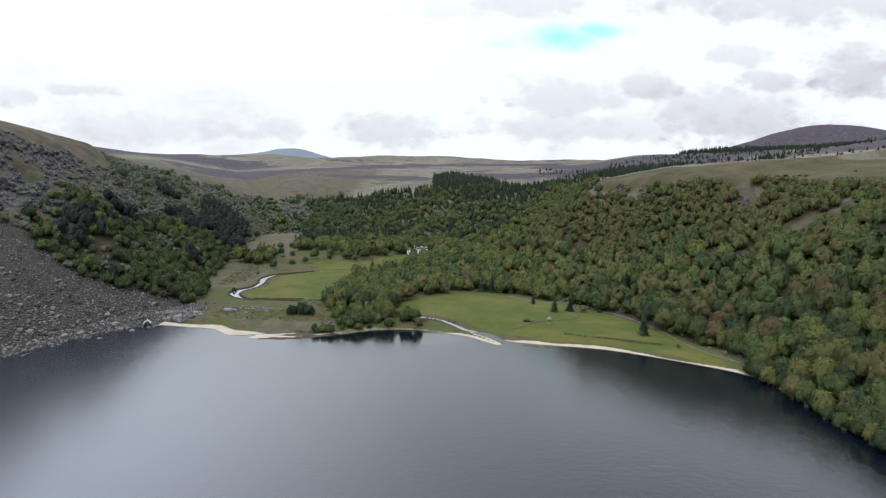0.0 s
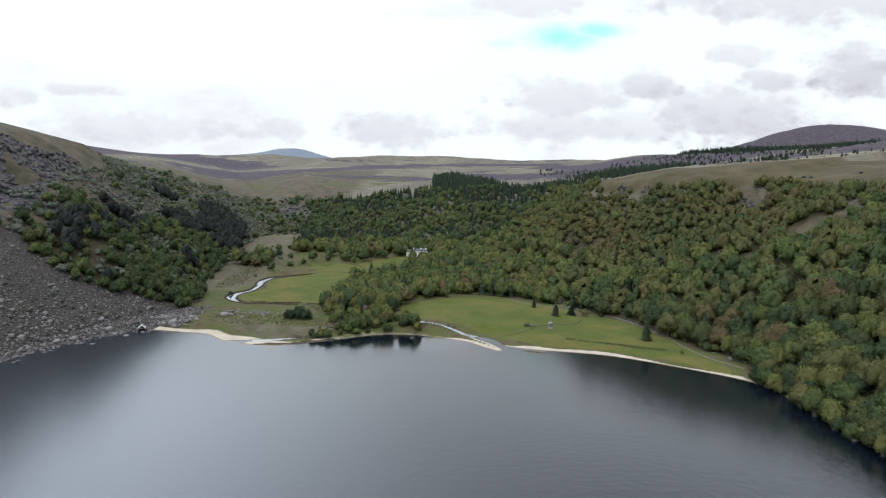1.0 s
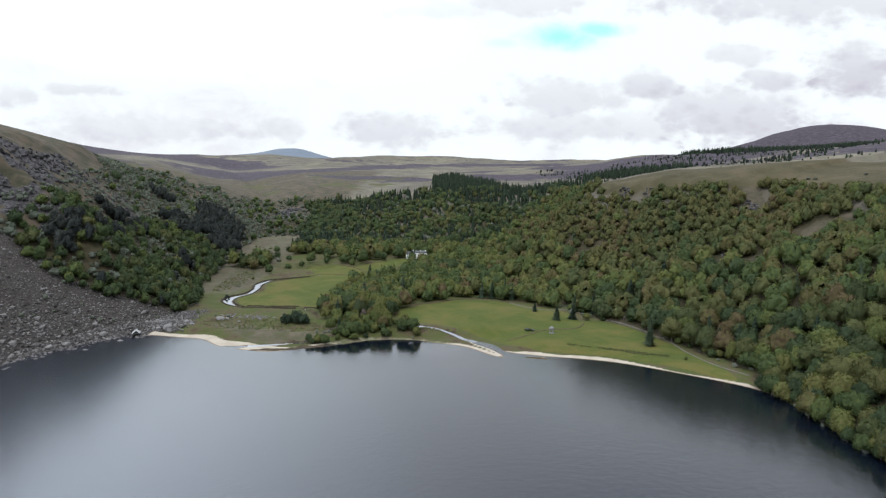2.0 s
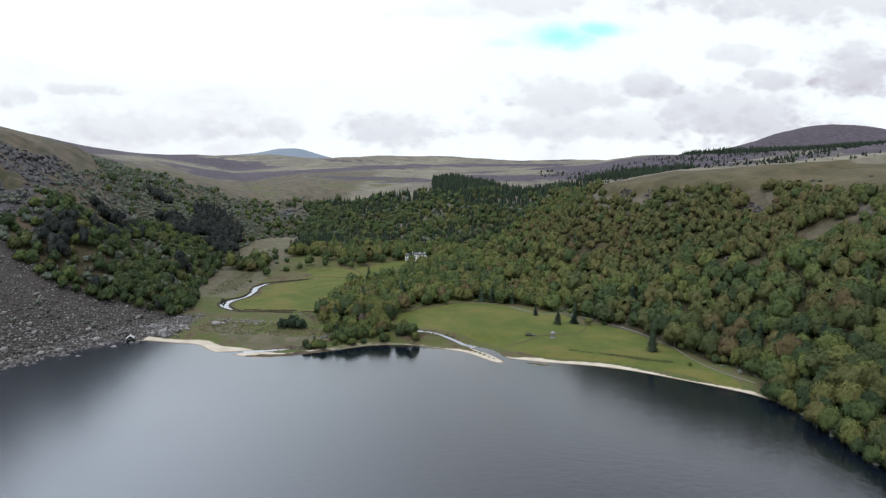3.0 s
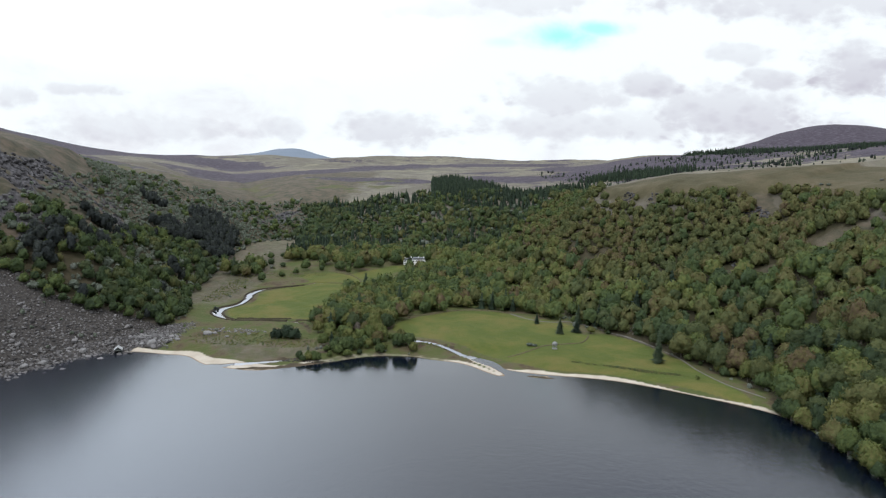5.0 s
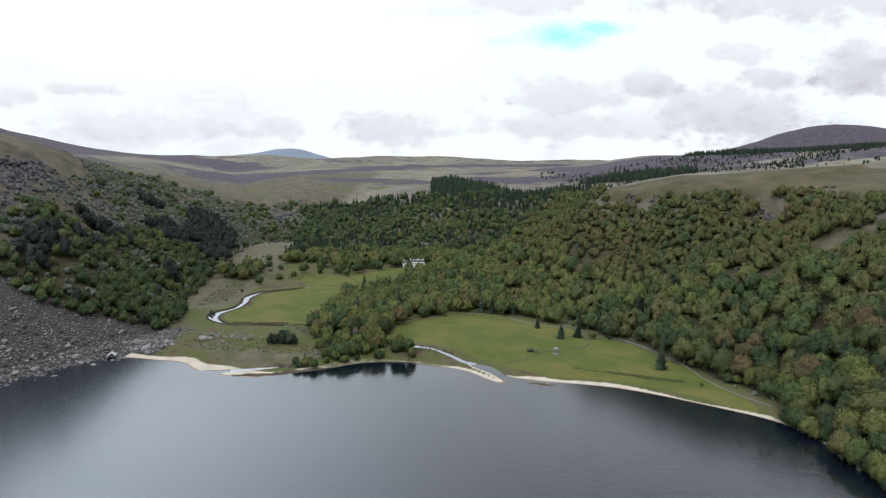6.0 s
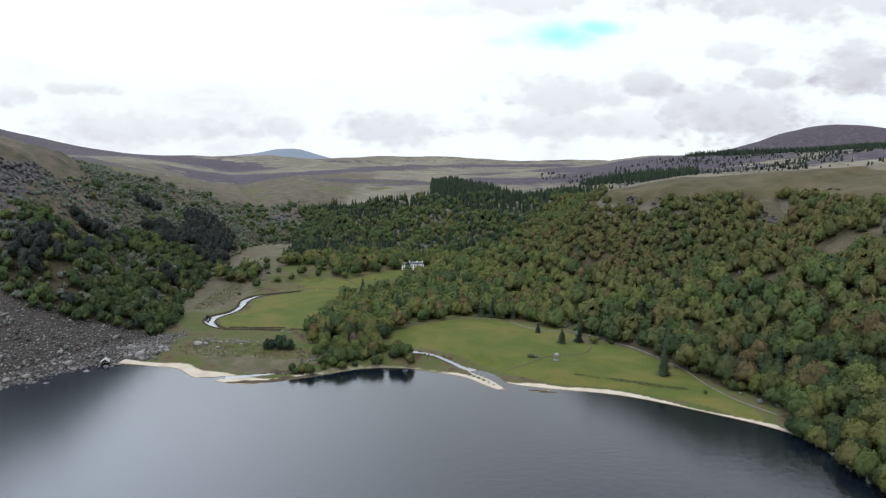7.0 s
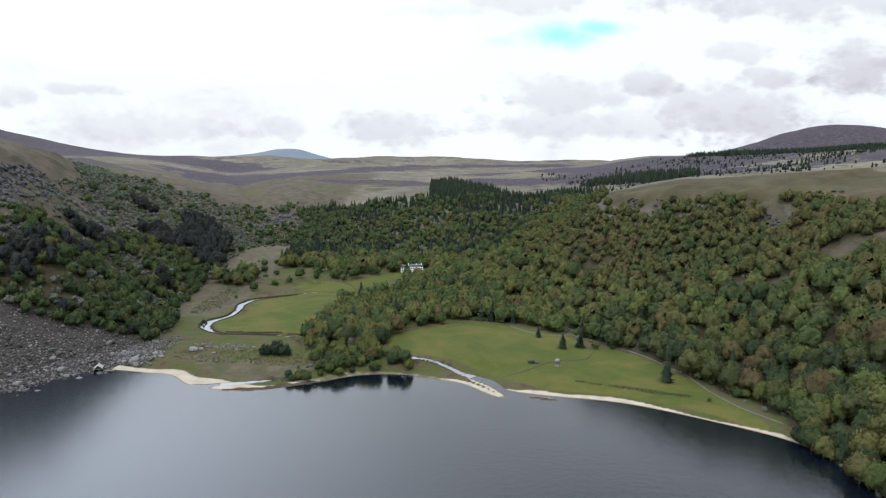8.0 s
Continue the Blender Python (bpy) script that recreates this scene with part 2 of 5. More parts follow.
# the band of cliffs across the west slope: x, y, half width
CLIFF = catmull([(-340, 462, 22), (-356, 505, 34), (-368, 560, 32), (-374, 620, 22), (-378, 676, 20), (-352, 672, 14), (-326, 648, 12), (-312, 630, 8)])
# heather on the moor: lines of x, y, half width
HEATHS = [catmull(p) for p in (
    [(-700, 1860, 90), (-560, 1720, 120), (-450, 1690, 70), (-360, 1850, 60), (-250, 2200, 80), (-150, 2600, 90)],
    [(-300, 1545, 30), (-190, 1510, 50), (-80, 1450, 55), (10, 1410, 25)],
    [(-1250, 2750, 200), (-950, 2650, 160), (-760, 2500, 90)], [(-640, 1180, 30), (-720, 1380, 90), (-860, 1500, 90)],
    [(-300, 3000, 60), (100, 2900, 110), (500, 2800, 130)], [(150, 1900, 80), (320, 1800, 130), (480, 1750, 120)], [(60, 1330, 50), (200, 1240, 90), (330, 1260, 110), (460, 1300, 110)],
)]
GORGE = catmull([(-215, 900, 3, 40), (-262, 1000, 10, 50), (-330, 1150, 18, 60), (-420, 1330, 24, 80), (-560, 1600, 28, 110), (-700, 2000, 24, 150), (-880, 2600, 20, 200)])


def spread(lo, dense_lo, dense_hi, hi, step, growth):
    mid = list(np.arange(dense_lo, dense_hi + step / 2, step))
    s, v = step, mid[-1]
    while v < hi:
        s *= growth
        v += s
        mid.append(v)
    s, v = step, mid[0]
    while v > lo:
        s *= growth
        v -= s
        mid.insert(0, v)
    return np.array(mid)

# ------------------------------------------------------------------ materials


def surface(name):
    m = bpy.data.materials.new(name)
    m.use_nodes = True
    return m, Nodes(m.node_tree)


def finish(n, color, rough=0.9, bump=None, height_m=0.1, **more):
    inputs = {"Base Color": color, "Roughness": rough, "Specular IOR Level": 0.15}
    inputs.update(more)
    s = n.add("ShaderNodeBsdfPrincipled", inputs)
    if bump is not None:
        b = n.add("ShaderNodeBump", {"Height": bump, "Distance": height_m, "Strength": 1.0})
        n.tree.links.new(b.outputs[0], s.inputs["Normal"])
    n.add("ShaderNodeOutputMaterial", {"Surface": s.outputs[0]})


def place(n):
    return n.add("ShaderNodeNewGeometry").outputs["Position"]


def ground_material():
    m, n = surface("ground")
    p = place(n)
    a = {k: n.add("ShaderNodeAttribute", attribute=k).outputs["Fac"] for k in ("meadow", "sand", "scree", "heather", "peak_haze", "bracken", "crag", "moss", "pasture", "litter", "peat")}
    n1, n2, n3 = n.noise(p, 0.012, 5), n.noise(p, 0.09, 5), n.noise(p, 0.9, 4)
    # rough grass of the slopes and the moor
    col = n.ramp(n1, [(0.3, (0.083, 0.072, 0.058)), (0.5, (0.114, 0.101, 0.082)), (0.7, (0.160, 0.146, 0.120))])
    col = n.mix(n.math("MULTIPLY", n.span(n2, 0.4, 0.65), 0.5), col, (0.120, 0.116, 0.082))

    wide = n.noise(p, 0.0032, 8, 0.68, 0.6)
    col = n.mix(n.math("MULTIPLY", n.span(wide, 0.48, 0.62), 0.7), col, n.ramp(n2, [(0.3, (0.144, 0.130, 0.090)), (0.7, (0.232, 0.214, 0.152))]))
    col = n.mix(n.math("MULTIPLY", n.span(n.noise(p, 0.007, 8, 0.72, 0.8), 0.54, 0.62), 0.5), col, (0.115, 0.090, 0.070))

    col = n.mix(n.math("MULTIPLY", n.span(n.noise(p, 0.035, 9, 0.75, 0.5), 0.47, 0.60), 0.75), col, (0.080, 0.068, 0.052))

    def layer(col, key, over, soft=0.25, wobble=0.5, grain=0.16, octaves=5, ragged=0.55):
        f = n.math("ADD", a[key], n.math("MULTIPLY", n.math("SUBTRACT", n.noise(p, grain, octaves, ragged), 0.5), wobble))
        return n.mix(n.span(f, 0.5 - soft, 0.5 + soft), col, over)

    col = layer(col, "heather", n.ramp(n2, [(0.3, (0.034, 0.027, 0.034)), (0.55, (0.052, 0.043, 0.054)), (0.75, (0.090, 0.078, 0.092))]), 0.08, 2.8, 0.010, 10, 0.74)
    # the far peak: blue of distance haze put into the ground colour
    col = layer(col, "peak_haze", n.ramp(n2, [(0.3, (0.125, 0.150, 0.185)), (0.7, (0.150, 0.178, 0.215))]), 0.3, 0.4, 0.03)
    col = layer(col, "bracken", n.ramp(n.noise(p, 0.06, 7, 0.68, 0.3), [(0.38, (0.042, 0.042, 0.027)), (0.5, (0.068, 0.058, 0.040)), (0.62, (0.096, 0.075, 0.055))]), 0.35, 0.8)
    col = layer(col, "moss", n.ramp(n.noise(p, 0.05, 8, 0.70, 0.4), [(0.40, (0.050, 0.064, 0.018)), (0.49, (0.064, 0.068, 0.024)), (0.56, (0.074, 0.062, 0.034)), (0.64, (0.056, 0.039, 0.024))]), 0.35, 0.8)
    col = layer(col, "pasture", n.ramp(n.noise(p, 0.03, 6, 0.65), [(0.34, (0.046, 0.041, 0.021)), (0.5, (0.062, 0.054, 0.030)), (0.66, (0.084, 0.069, 0.042))]), 0.3, 0.5)
    col = layer(col, "litter", n.ramp(n2, [(0.3, (0.030, 0.029, 0.014)), (0.7, (0.062, 0.050, 0.032))]), 0.3, 0.5)
    col = layer(col, "meadow", n.mix(n.math("MULTIPLY", n.span(n3, 0.3, 0.7), 0.6), n.ramp(n.noise(p, 0.022, 6, 0.66, 0.4), [(0.42, (0.050, 0.069, 0.013)), (0.5, (0.071, 0.082, 0.017)), (0.59, (0.103, 0.091, 0.026))]), (0.071, 0.077, 0.022)), 0.2, 0.25)
    col = layer(col, "crag", n.ramp(n.noise(p, 0.35, 8, 0.7), [(0.35, (0.027, 0.026, 0.028)), (0.5, (0.060, 0.057, 0.060)), (0.7, (0.143, 0.137, 0.139))]), 0.2, 1.0)
    col = layer(col, "scree", n.ramp(n.noise(p, 0.7, 8, 0.7), [(0.3, (0.022, 0.020, 0.018)), (0.5, (0.047, 0.042, 0.039)), (0.7, (0.084, 0.076, 0.066))]), 0.2, 0.9)
    col = layer(col, "peat", n.ramp(n2, [(0.3, (0.030, 0.024, 0.016)), (0.7, (0.085, 0.065, 0.042))]), 0.15, 0.6)
    damp = n.span(n.add("ShaderNodeSeparateXYZ", {0: p}).outputs["Z"], 0.04, 0.20, 1.0, 0.0)
    sand = n.mix(n.math("MULTIPLY", damp, 0.8), n.ramp(n2, [(0.3, (0.315, 0.272, 0.215)), (0.7, (0.43, 0.382, 0.315))]), (0.128, 0.081, 0.047))
    col = layer(col, "sand", sand, 0.16, 0.35)
    bump = n.math("ADD", n.noise(p, 0.5, 8, 0.65), n.math("MULTIPLY", n2, 3.0))
    finish(n, col, 0.95, bump, 0.5)
    return m


def leaf_material(name, stops, spread_, per_object=False, dim=0.30):
    """Foliage: each tree has its tone, each spray of leaves a shade of it."""
    m, n = surface(name)
    tone = n.add("ShaderNodeObjectInfo").outputs["Random"] if per_object else n.add("ShaderNodeAttribute", attribute="tone").outputs["Fac"]
    isle = n.add("ShaderNodeNewGeometry").outputs["Random Per Island"]
    f = n.math("ADD", tone, n.math("MULTIPLY", n.math("SUBTRACT", isle, 0.5), spread_))
    p = place(n)
    f = n.math("ADD", f, n.math("MULTIPLY", n.math("SUBTRACT", n.noise(p, 0.35, 3, 0.6), 0.5), 0.25))
    col = n.ramp(f, stops)
    # metre-wide dark patches painted in for sun and shade over the leaves
    col = n.mix(n.math("MULTIPLY", n.span(n.noise(p, 1.1, 4, 0.7), 0.45, 0.65), dim), col, (0.026, 0.032, 0.010))
    leaf = n.add("ShaderNodeBsdfPrincipled", {"Base Color": col, "Roughness": 0.8, "Specular IOR Level": 0.12})
    glow = n.add("ShaderNodeBsdfTranslucent", {"Color": n.mix(0.5, col, (1.0, 1.0, 0.5), "SOFT_LIGHT")})
    both = n.add("ShaderNodeMixShader", {0: 0.30, 1: leaf.outputs[0], 2: glow.outputs[0]})
    n.add("ShaderNodeOutputMaterial", {"Surface": both.outputs[0]})
    return m


def bark_material():
    m, n = surface("bark")
    p = place(n)
    finish(n, n.ramp(n.noise(p, 3.0, 6, 0.7), [(0.3, (0.05, 0.04, 0.032)), (0.7, (0.16, 0.14, 0.12))]), 0.95, n.noise(p, 9.0, 4), 0.05)
    return m


def water_material(name="lake_water", deep=(0.003, 0.005, 0.010), rough=0.19, big=0.3, relief=0.13):
    m, n = surface(name)
    p = place(n)
    wave = n.math("ADD", n.noise(p, big, 3, 0.6, 0.4), n.math("MULTIPLY", n.noise(p, big * 6, 3, 0.6), 0.28))
    # the wind ruffles the open west side; under the east wood the water lies calm
    calm = n.math("ADD", n.add("ShaderNodeSeparateXYZ", {0: p}).outputs["X"], n.math("MULTIPLY", n.math("SUBTRACT", n.noise(p, 0.012, 3, 0.5), 0.5), 90.0))
    rough = n.span(calm, -420, 330, rough * 1.6, rough * 0.25)
    # the water along the north shore lies in the lee of the grove
    lee = n.math("ADD", n.add("ShaderNodeSeparateXYZ", {0: p}).outputs["Y"], n.math("MULTIPLY", n.math("SUBTRACT", n.noise(p, 0.03, 3, 0.5), 0.5), 40.0))
    east = n.add("ShaderNodeSeparateXYZ", {0: p}).outputs["X"]
    lee = n.math("MULTIPLY", n.span(lee, 375, 425), n.math("MULTIPLY", n.span(east, -105, -75), n.span(east, 5, 45, 1.0, 0.0)))
    rough = n.math("MULTIPLY", rough, n.span(lee, 0.0, 1.0, 1.0, 0.30))
    b = n.add("ShaderNodeBump", {"Height": wave, "Distance": relief, "Strength": 0.6})
    s = n.add("ShaderNodeBsdfPrincipled", {"Base Color": (*deep, 1), "Roughness": rough, "IOR": 1.54, "Specular IOR Level": 1.0, "Specular Tint": (0.87, 0.90, 1.0, 1), "Normal": b.outputs[0]})
    n.add("ShaderNodeOutputMaterial", {"Surface": s.outputs[0]})
    return m


def stone_material(name="stone", dark=(0.075, 0.072, 0.068), light=(0.20, 0.194, 0.19)):
    m, n = surface(name)
    p = place(n)
    r = n.add("ShaderNodeNewGeometry").outputs["Random Per Island"]
    f = n.math("ADD", n.math("MULTIPLY", r, 0.6), n.math("MULTIPLY", n.noise(p, 1.2, 6, 0.7), 0.5))
    finish(n, n.ramp(f, [(0.2, dark), (0.85, light)]), 0.9, n.noise(p, 4.0, 5), 0.1)
    return m


OAK = [(0.0, (0.0442, 0.0606, 0.0295)), (0.4, (0.0756, 0.0868, 0.0351)), (0.7, (0.1029, 0.103, 0.0398)), (0.9, (0.1134, 0.0949, 0.0431)), (1.0, (0.1029, 0.0747, 0.0454))]
GREEN = [(0.0, (0.0364, 0.0535, 0.0293)), (0.35, (0.0547, 0.0791, 0.0328)), (0.65, (0.0797, 0.1048, 0.0364)), (0.85, (0.1162, 0.1286, 0.0412)), (1.0, (0.1276, 0.1206, 0.0469))]
PINE = [(0.0, (0.0252, 0.0301, 0.0312)), (0.6, (0.0377, 0.044, 0.0442)), (1.0, (0.0579, 0.0654, 0.0572))]
SPRUCE = [(0.0, (0.0267, 0.0412, 0.0283)), (0.6, (0.0399, 0.0598, 0.0391)), (1.0, (0.0638, 0.0851, 0.05))]
TWIG = [(0.0, (0.105, 0.088, 0.078)), (1.0, (0.16, 0.135, 0.118))]
SCRUB = [(0.0, (0.0933, 0.1101, 0.0861)), (0.5, (0.1333, 0.1525, 0.1229)), (0.8, (0.1667, 0.1779, 0.1557)), (1.0, (0.1699, 0.1492, 0.1474))]
# STREAM's pale base paints in sky reflection as well as white water
GROUND, BARK, WATER, STREAM, STONE = ground_material(), bark_material(), water_material(), water_material("stream_water", (0.22, 0.23, 0.25), 0.3, 0.8, 0.05), stone_material()
LEAF = {k: (leaf_material(k + "_leaves", s, w), leaf_material(k + "_foliage", s, w, True)) for k, s, w in (("oak", OAK, 0.32), ("green", GREEN, 0.32), ("pine", PINE, 0.5), ("spruce", SPRUCE, 0.5), ("scrub", SCRUB, 0.2), ("twig", TWIG, 0.3))}

# ------------------------------------------------------------------ ground and water


def grid_mesh(name, xs, ys):
    X, Y = np.meshgrid(xs, ys)
    x, y = X.ravel(), Y.ravel()
    nx, ny = len(xs), len(ys)
    i = (np.arange(ny - 1)[:, None] * nx + np.arange(nx - 1)[None]).ravel()
    me = bpy.data.meshes.new(name)
    return me, x, y, np.stack([i, i + 1, i + nx + 1, i + nx], 1)


def fill(me, verts, faces, mat=None, smooth=False):
    """Puts numpy vertices and quads (or triangles) into a mesh."""
    k = faces.shape[1]
    me.vertices.add(len(verts))
    me.vertices.foreach_set("co", np.ascontiguousarray(verts, np.float32).ravel())
    me.loops.add(faces.size)
    me.loops.foreach_set("vertex_index", np.ascontiguousarray(faces, np.int32).ravel())
    me.polygons.add(len(faces))
    me.polygons.foreach_set("loop_start", np.arange(0, faces.size, k, dtype=np.int32))
    me.polygons.foreach_set("use_smooth", np.full(len(faces), smooth))
    me.update(calc_edges=True)
    if mat:
        me.materials.append(mat)
    return me


BARS = [catmull(p) for p in ([(-122, 402.5, 1.2), (-106, 403.5, 2.2), (-92, 408, 3.4), (-80, 414, 3.0), (-70, 419, 1.8)], [(-104, 422, 1.6), (-92, 425, 2.6), (-80, 430, 2.2), (-72, 434, 1.5)], [(54, 397.5, 2.0), (64, 395.5, 2.6), (73, 393.5, 1.4)])]
CLEARINGS = ((283, 480, 12, 11), (297, 474, 8, 7), (136, 613, 14, 4), (150, 604, 11, 4), (241, 482, 7, 6), (220, 494, 5, 7), (272, 566, 8, 26), (262, 548, 5, 8), (187, 660, 7, 9), (205, 636, 5, 6))


def among(x, y, spots, swell=1.0):
    m = np.zeros(x.shape, bool)
    for cx, cy, rx, ry in spots:
        m |= ((x - cx) / rx) ** 2 + ((y - cy) / ry) ** 2 < swell
    return m


def upper_field(x, y, past):
    """The hill pasture above the east wood: 1 within it."""
    top = np.interp(x, [180, 250, 283, 320, 400, 600], [712, 694, 650, 618, 610, 600])
    return ss(x, 160, 180) * ss(past, -20, 0) * ss(top - y, -6, 6)


def zones(x, y):
    """Which cover lies where on the ground, and where the far peak is hazed."""
    lake, _ = signed(x, y, LAKE)
    d, row = signed(x, y, FOOT)
    past = d - row[:, 2]
    fw, _ = signed(x, y, FIELD_WEST)
    fe, _ = signed(x, y, FIELD_EAST)
    n = vnoise(x, y, 60, 21, 3)
    left = ss(-x, 190, 225)
    z = {}
    river, rr = nearest(x, y, RIVER)
    brook, br = nearest(x, y, BROOK)
    lawn, _ = signed(x, y, LAWN)
    z["meadow"] = np.maximum(np.maximum(ss(-fw, -2.0, 1.0), ss(-fe, -3.0, 1.0)), 0.9 * ss(-lawn, -3.0, 1.0))
    beach = 6.0 + 8 * ss(-x, 95, 118) * (1 - ss(-x, 128, 150)) - 3.2 * ss(x, -2, 8) * (1 - ss(x, 46, 60)) - 2.2 * ss(x, 60, 80) + 1.2 * np.sin(x / 13) + 3 * (n - 0.5)
    grove = ss(x, -84, -72) * (1 - ss(x, 0, 14))
    z["sand"] = (1 - ss(lake, beach - 3.0, beach + 2.0)) * ss(x, -208, -202) * (1 - ss(x, 170, 177)) * ss(y, 325, 338) * (1 - 0.55 * grove) * (1 - ss(y, 409, 415) * ss(x - 41 + (y - 410) * 0.65, -3, -1))
    edge = np.interp(x, [-330, -308, -282, -262, -236, -205, -180], [452, 455, 450, 455, 466, 488, 500])
    z["scree"] = ss(-x, 165, 205) * ss(edge - y, -14, 4) * (1 - ss(d, 110, 150 + 30 * n)) * ss(lake, -30, -2) * (1 - z["sand"])
    far = ss(past, 0, 150)
    heath = np.zeros(x.shape)
    for line in HEATHS:
        dist, hrow = nearest(x, y, line)
        heath = np.maximum(heath, ss(1 - dist / hrow[:, 2], -1.3, 0.9))
    z["heather"] = far * np.clip(0.10 + 0.95 * heath + 0.50 * ss(x, 200, 300) * ss(y, 620, 760) * (1 - ss(y, 1700, 2000)) + 0.34 * ss(vnoise(x, y, 300, 31, 5), 0.50, 0.62) * ss(y, 1900, 2500) + ss(-np.hypot(x + 2500, y - 3000), -1500, -900) + ss(-np.hypot(x - 1300, y - 2150), -640, -380), 0, 1)
    # mask of the far peak that takes the painted haze blue
    z["peak_haze"] = ss(-np.hypot((x + 1100) * 0.8, y - 4480), -480, -330)
    westside = ss(-x, 150, 200)
    z["bracken"] = np.clip(westside * ss(d, 0, 16) * (1 - 0.25 * ss(past, 60, 260) - 0.75 * ss(past, 550, 1000)) + 0.60 * ss(-x, 176, 192) * ss(y, 545, 585) * (1 - ss(d, -2, 14)) + 0.55 * ss(n, 0.46, 0.58) * (1 - ss(d, -6, 4)) * ss(lake, 12, 22) * ss(-x, -10, 40) * (1 - ss(y, 475, 500)), 0, 1)
    cliff, crow = nearest(x, y, CLIFF)
    z["crag"] = np.clip(0.95 * ss(1 - cliff / crow[:, 2], -0.5, 0.4) * ss(vnoise(x, y, 16, 41, 3), 0.34, 0.52) + 0.9 * np.exp(-(((x + 268) / 16) ** 2) - ((y - 1075) / 34) ** 2) + 0.6 * ss(vnoise(x, y, 30, 42, 3), 0.60, 0.68) * ss(d, 40, 70) * (1 - ss(past, -60, -20)) * left, 0, 1)
    z["moss"] = np.clip((1 - ss(d, -6, 6)) * 0.85 + ss(n, 0.55, 0.7) * far * ss(y, 900, 1000) * (1 - ss(y, 1300, 1900)) * (1 - ss(x, 0, 60)) * 0.8, 0, 1)
    z["litter"] = np.maximum(ss(x, 30, 60) * ss(d, -6, 2), 0.8 * ss(-x, 190, 215) * ss(d, 0, 8) * (1 - ss(d, 60, 100)) * ss(y - edge, 0, 14)) * (1 - ss(past, -40, -16)) * (1 - z["meadow"]) * (1 - 0.6 * among(x, y, CLEARINGS))
    z["litter"] = np.maximum(z["litter"], ss(x, 150, 170) * (1 - ss(y, 325, 345)) * ss(lake, 0, 2) * (1 - ss(d, 20, 40)))
    z["bracken"] = np.maximum(z["bracken"], 0.95 * among(x, y, CLEARINGS, 1.2) * ss(d, 10, 30))
    z["bracken"] *= 1 - 0.9 * ss(heath, 0.2, 0.6) * far
    z["moss"] *= 1 - 0.9 * z["bracken"] * (1 - far)
    z["pasture"] = upper_field(x, y, past)
    z["peat"] = np.maximum(0.75 * (1 - ss(river, rr[:, 2] + 0.6, rr[:, 2] + 2.6)) * ss(y, 470, 490), 0.7 * (1 - ss(brook, br[:, 2] + 0.4, br[:, 2] + 2.0)) * ss(lake, 14, 22))
    # dark peat bars between the beach and the stream's mouth
    for line in BARS:
        dist, brow = nearest(x, y, line)
        dark = ss(1.2 - dist / brow[:, 2] + 1.6 * (vnoise(x, y, 7, 91, 2) - 0.5), 0.0, 0.5)
        z["peat"] = np.maximum(z["peat"], dark)
        z["sand"] = z["sand"] * (1 - 0.95 * dark)
    return z


def build_ground():
    me, x, y, faces = grid_mesh("ground", spread(-6200, -300, 320, 6200, 2.7, 1.04), spread(-1900, 300, 740, 6200, 2.7, 1.026))
    fill(me, np.stack([x, y, height(x, y)], 1), faces, GROUND, True)
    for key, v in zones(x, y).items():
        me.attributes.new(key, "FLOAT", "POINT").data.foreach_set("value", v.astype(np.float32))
    tagged(new("ground", me), "valley floor, steep hillsides and open moorland of grass, bracken and heather", "ground", kind="structure")


build_ground()


def build_water():
    bm = bmesh.new()
    bm.faces.new([bm.verts.new((px, py, 0)) for px, py in ((-345, -560), (245, -560), (245, 300), (190, 380), (60, 452), (-60, 452), (-250, 452), (-300, 400))])
    me = bpy.data.meshes.new("water")
    bm.to_mesh(me)
    me.materials.append(WATER)
    tagged(new("water", me), "dark grey lake with a lightly rippled surface that mirrors the sky", "lake", kind="structure")
    for k, (row, drop) in enumerate(((RIVER, 0.6), (BROOK, 0.45))):
        row = row[signed(row[:, 0], row[:, 1], LAKE)[0] > (6 if k == 0 else 0.5)]
        row = row[(row[:, 1] > 507) | (row[:, 1] < 422) | (k == 1)]
        t = np.gradient(row[:, :2], axis=0)
        t /= np.linalg.norm(t, axis=1)[:, None]
        side = np.stack([-t[:, 1], t[:, 0]], 1) * (row[:, 2:3] * 1.1 + 0.2)
        z = np.maximum(np.minimum.accumulate(height(row[:, 0], row[:, 1]) + drop), 0.02)
        v = np.vstack([np.column_stack([row[:, :2] + side, z]), np.column_stack([row[:, :2] - side, z])])
        n = len(row)
        i = np.arange(n - 1)
        me = fill(bpy.data.meshes.new("stream"), v, np.stack([i, i + n, i + n + 1, i + 1], 1)[np.hypot(*np.diff(row[:, :2], axis=0).T) < 25], STREAM, True)
        tagged(new("stream", me), "narrow pale stream winding between grass banks" if k == 0 else "shallow brook running to the lake beside a meadow", "stream", kind="structure")


build_water()

# ------------------------------------------------------------------ trees
rng = np.random.default_rng(7)


def billows(rg, n):
    """Directions, mostly upwards, in which a crown swells, and how strongly."""
    k = np.arange(n)
    z = 0.97 - 1.2 * (k + rg.uniform(0.1, 0.9, n)) / n
    a = k * 2.4 + rg.uniform(-0.9, 0.9, n)
    c = np.sqrt(1 - z * z)
    return np.stack([c * np.cos(a), c * np.sin(a), z], 1), rg.uniform(0.55, 1.0, n)


def shell(d, mid, axes, lumps, deep):
    """Places on a billowed crown in the directions d."""
    dirs, force = lumps
    out = (ss(d @ dirs.T, 0.68 if len(dirs) < 13 else 0.80, 1.0) * force).max(1)
    return mid + d * axes * (1 - deep + deep * out)[:, None]


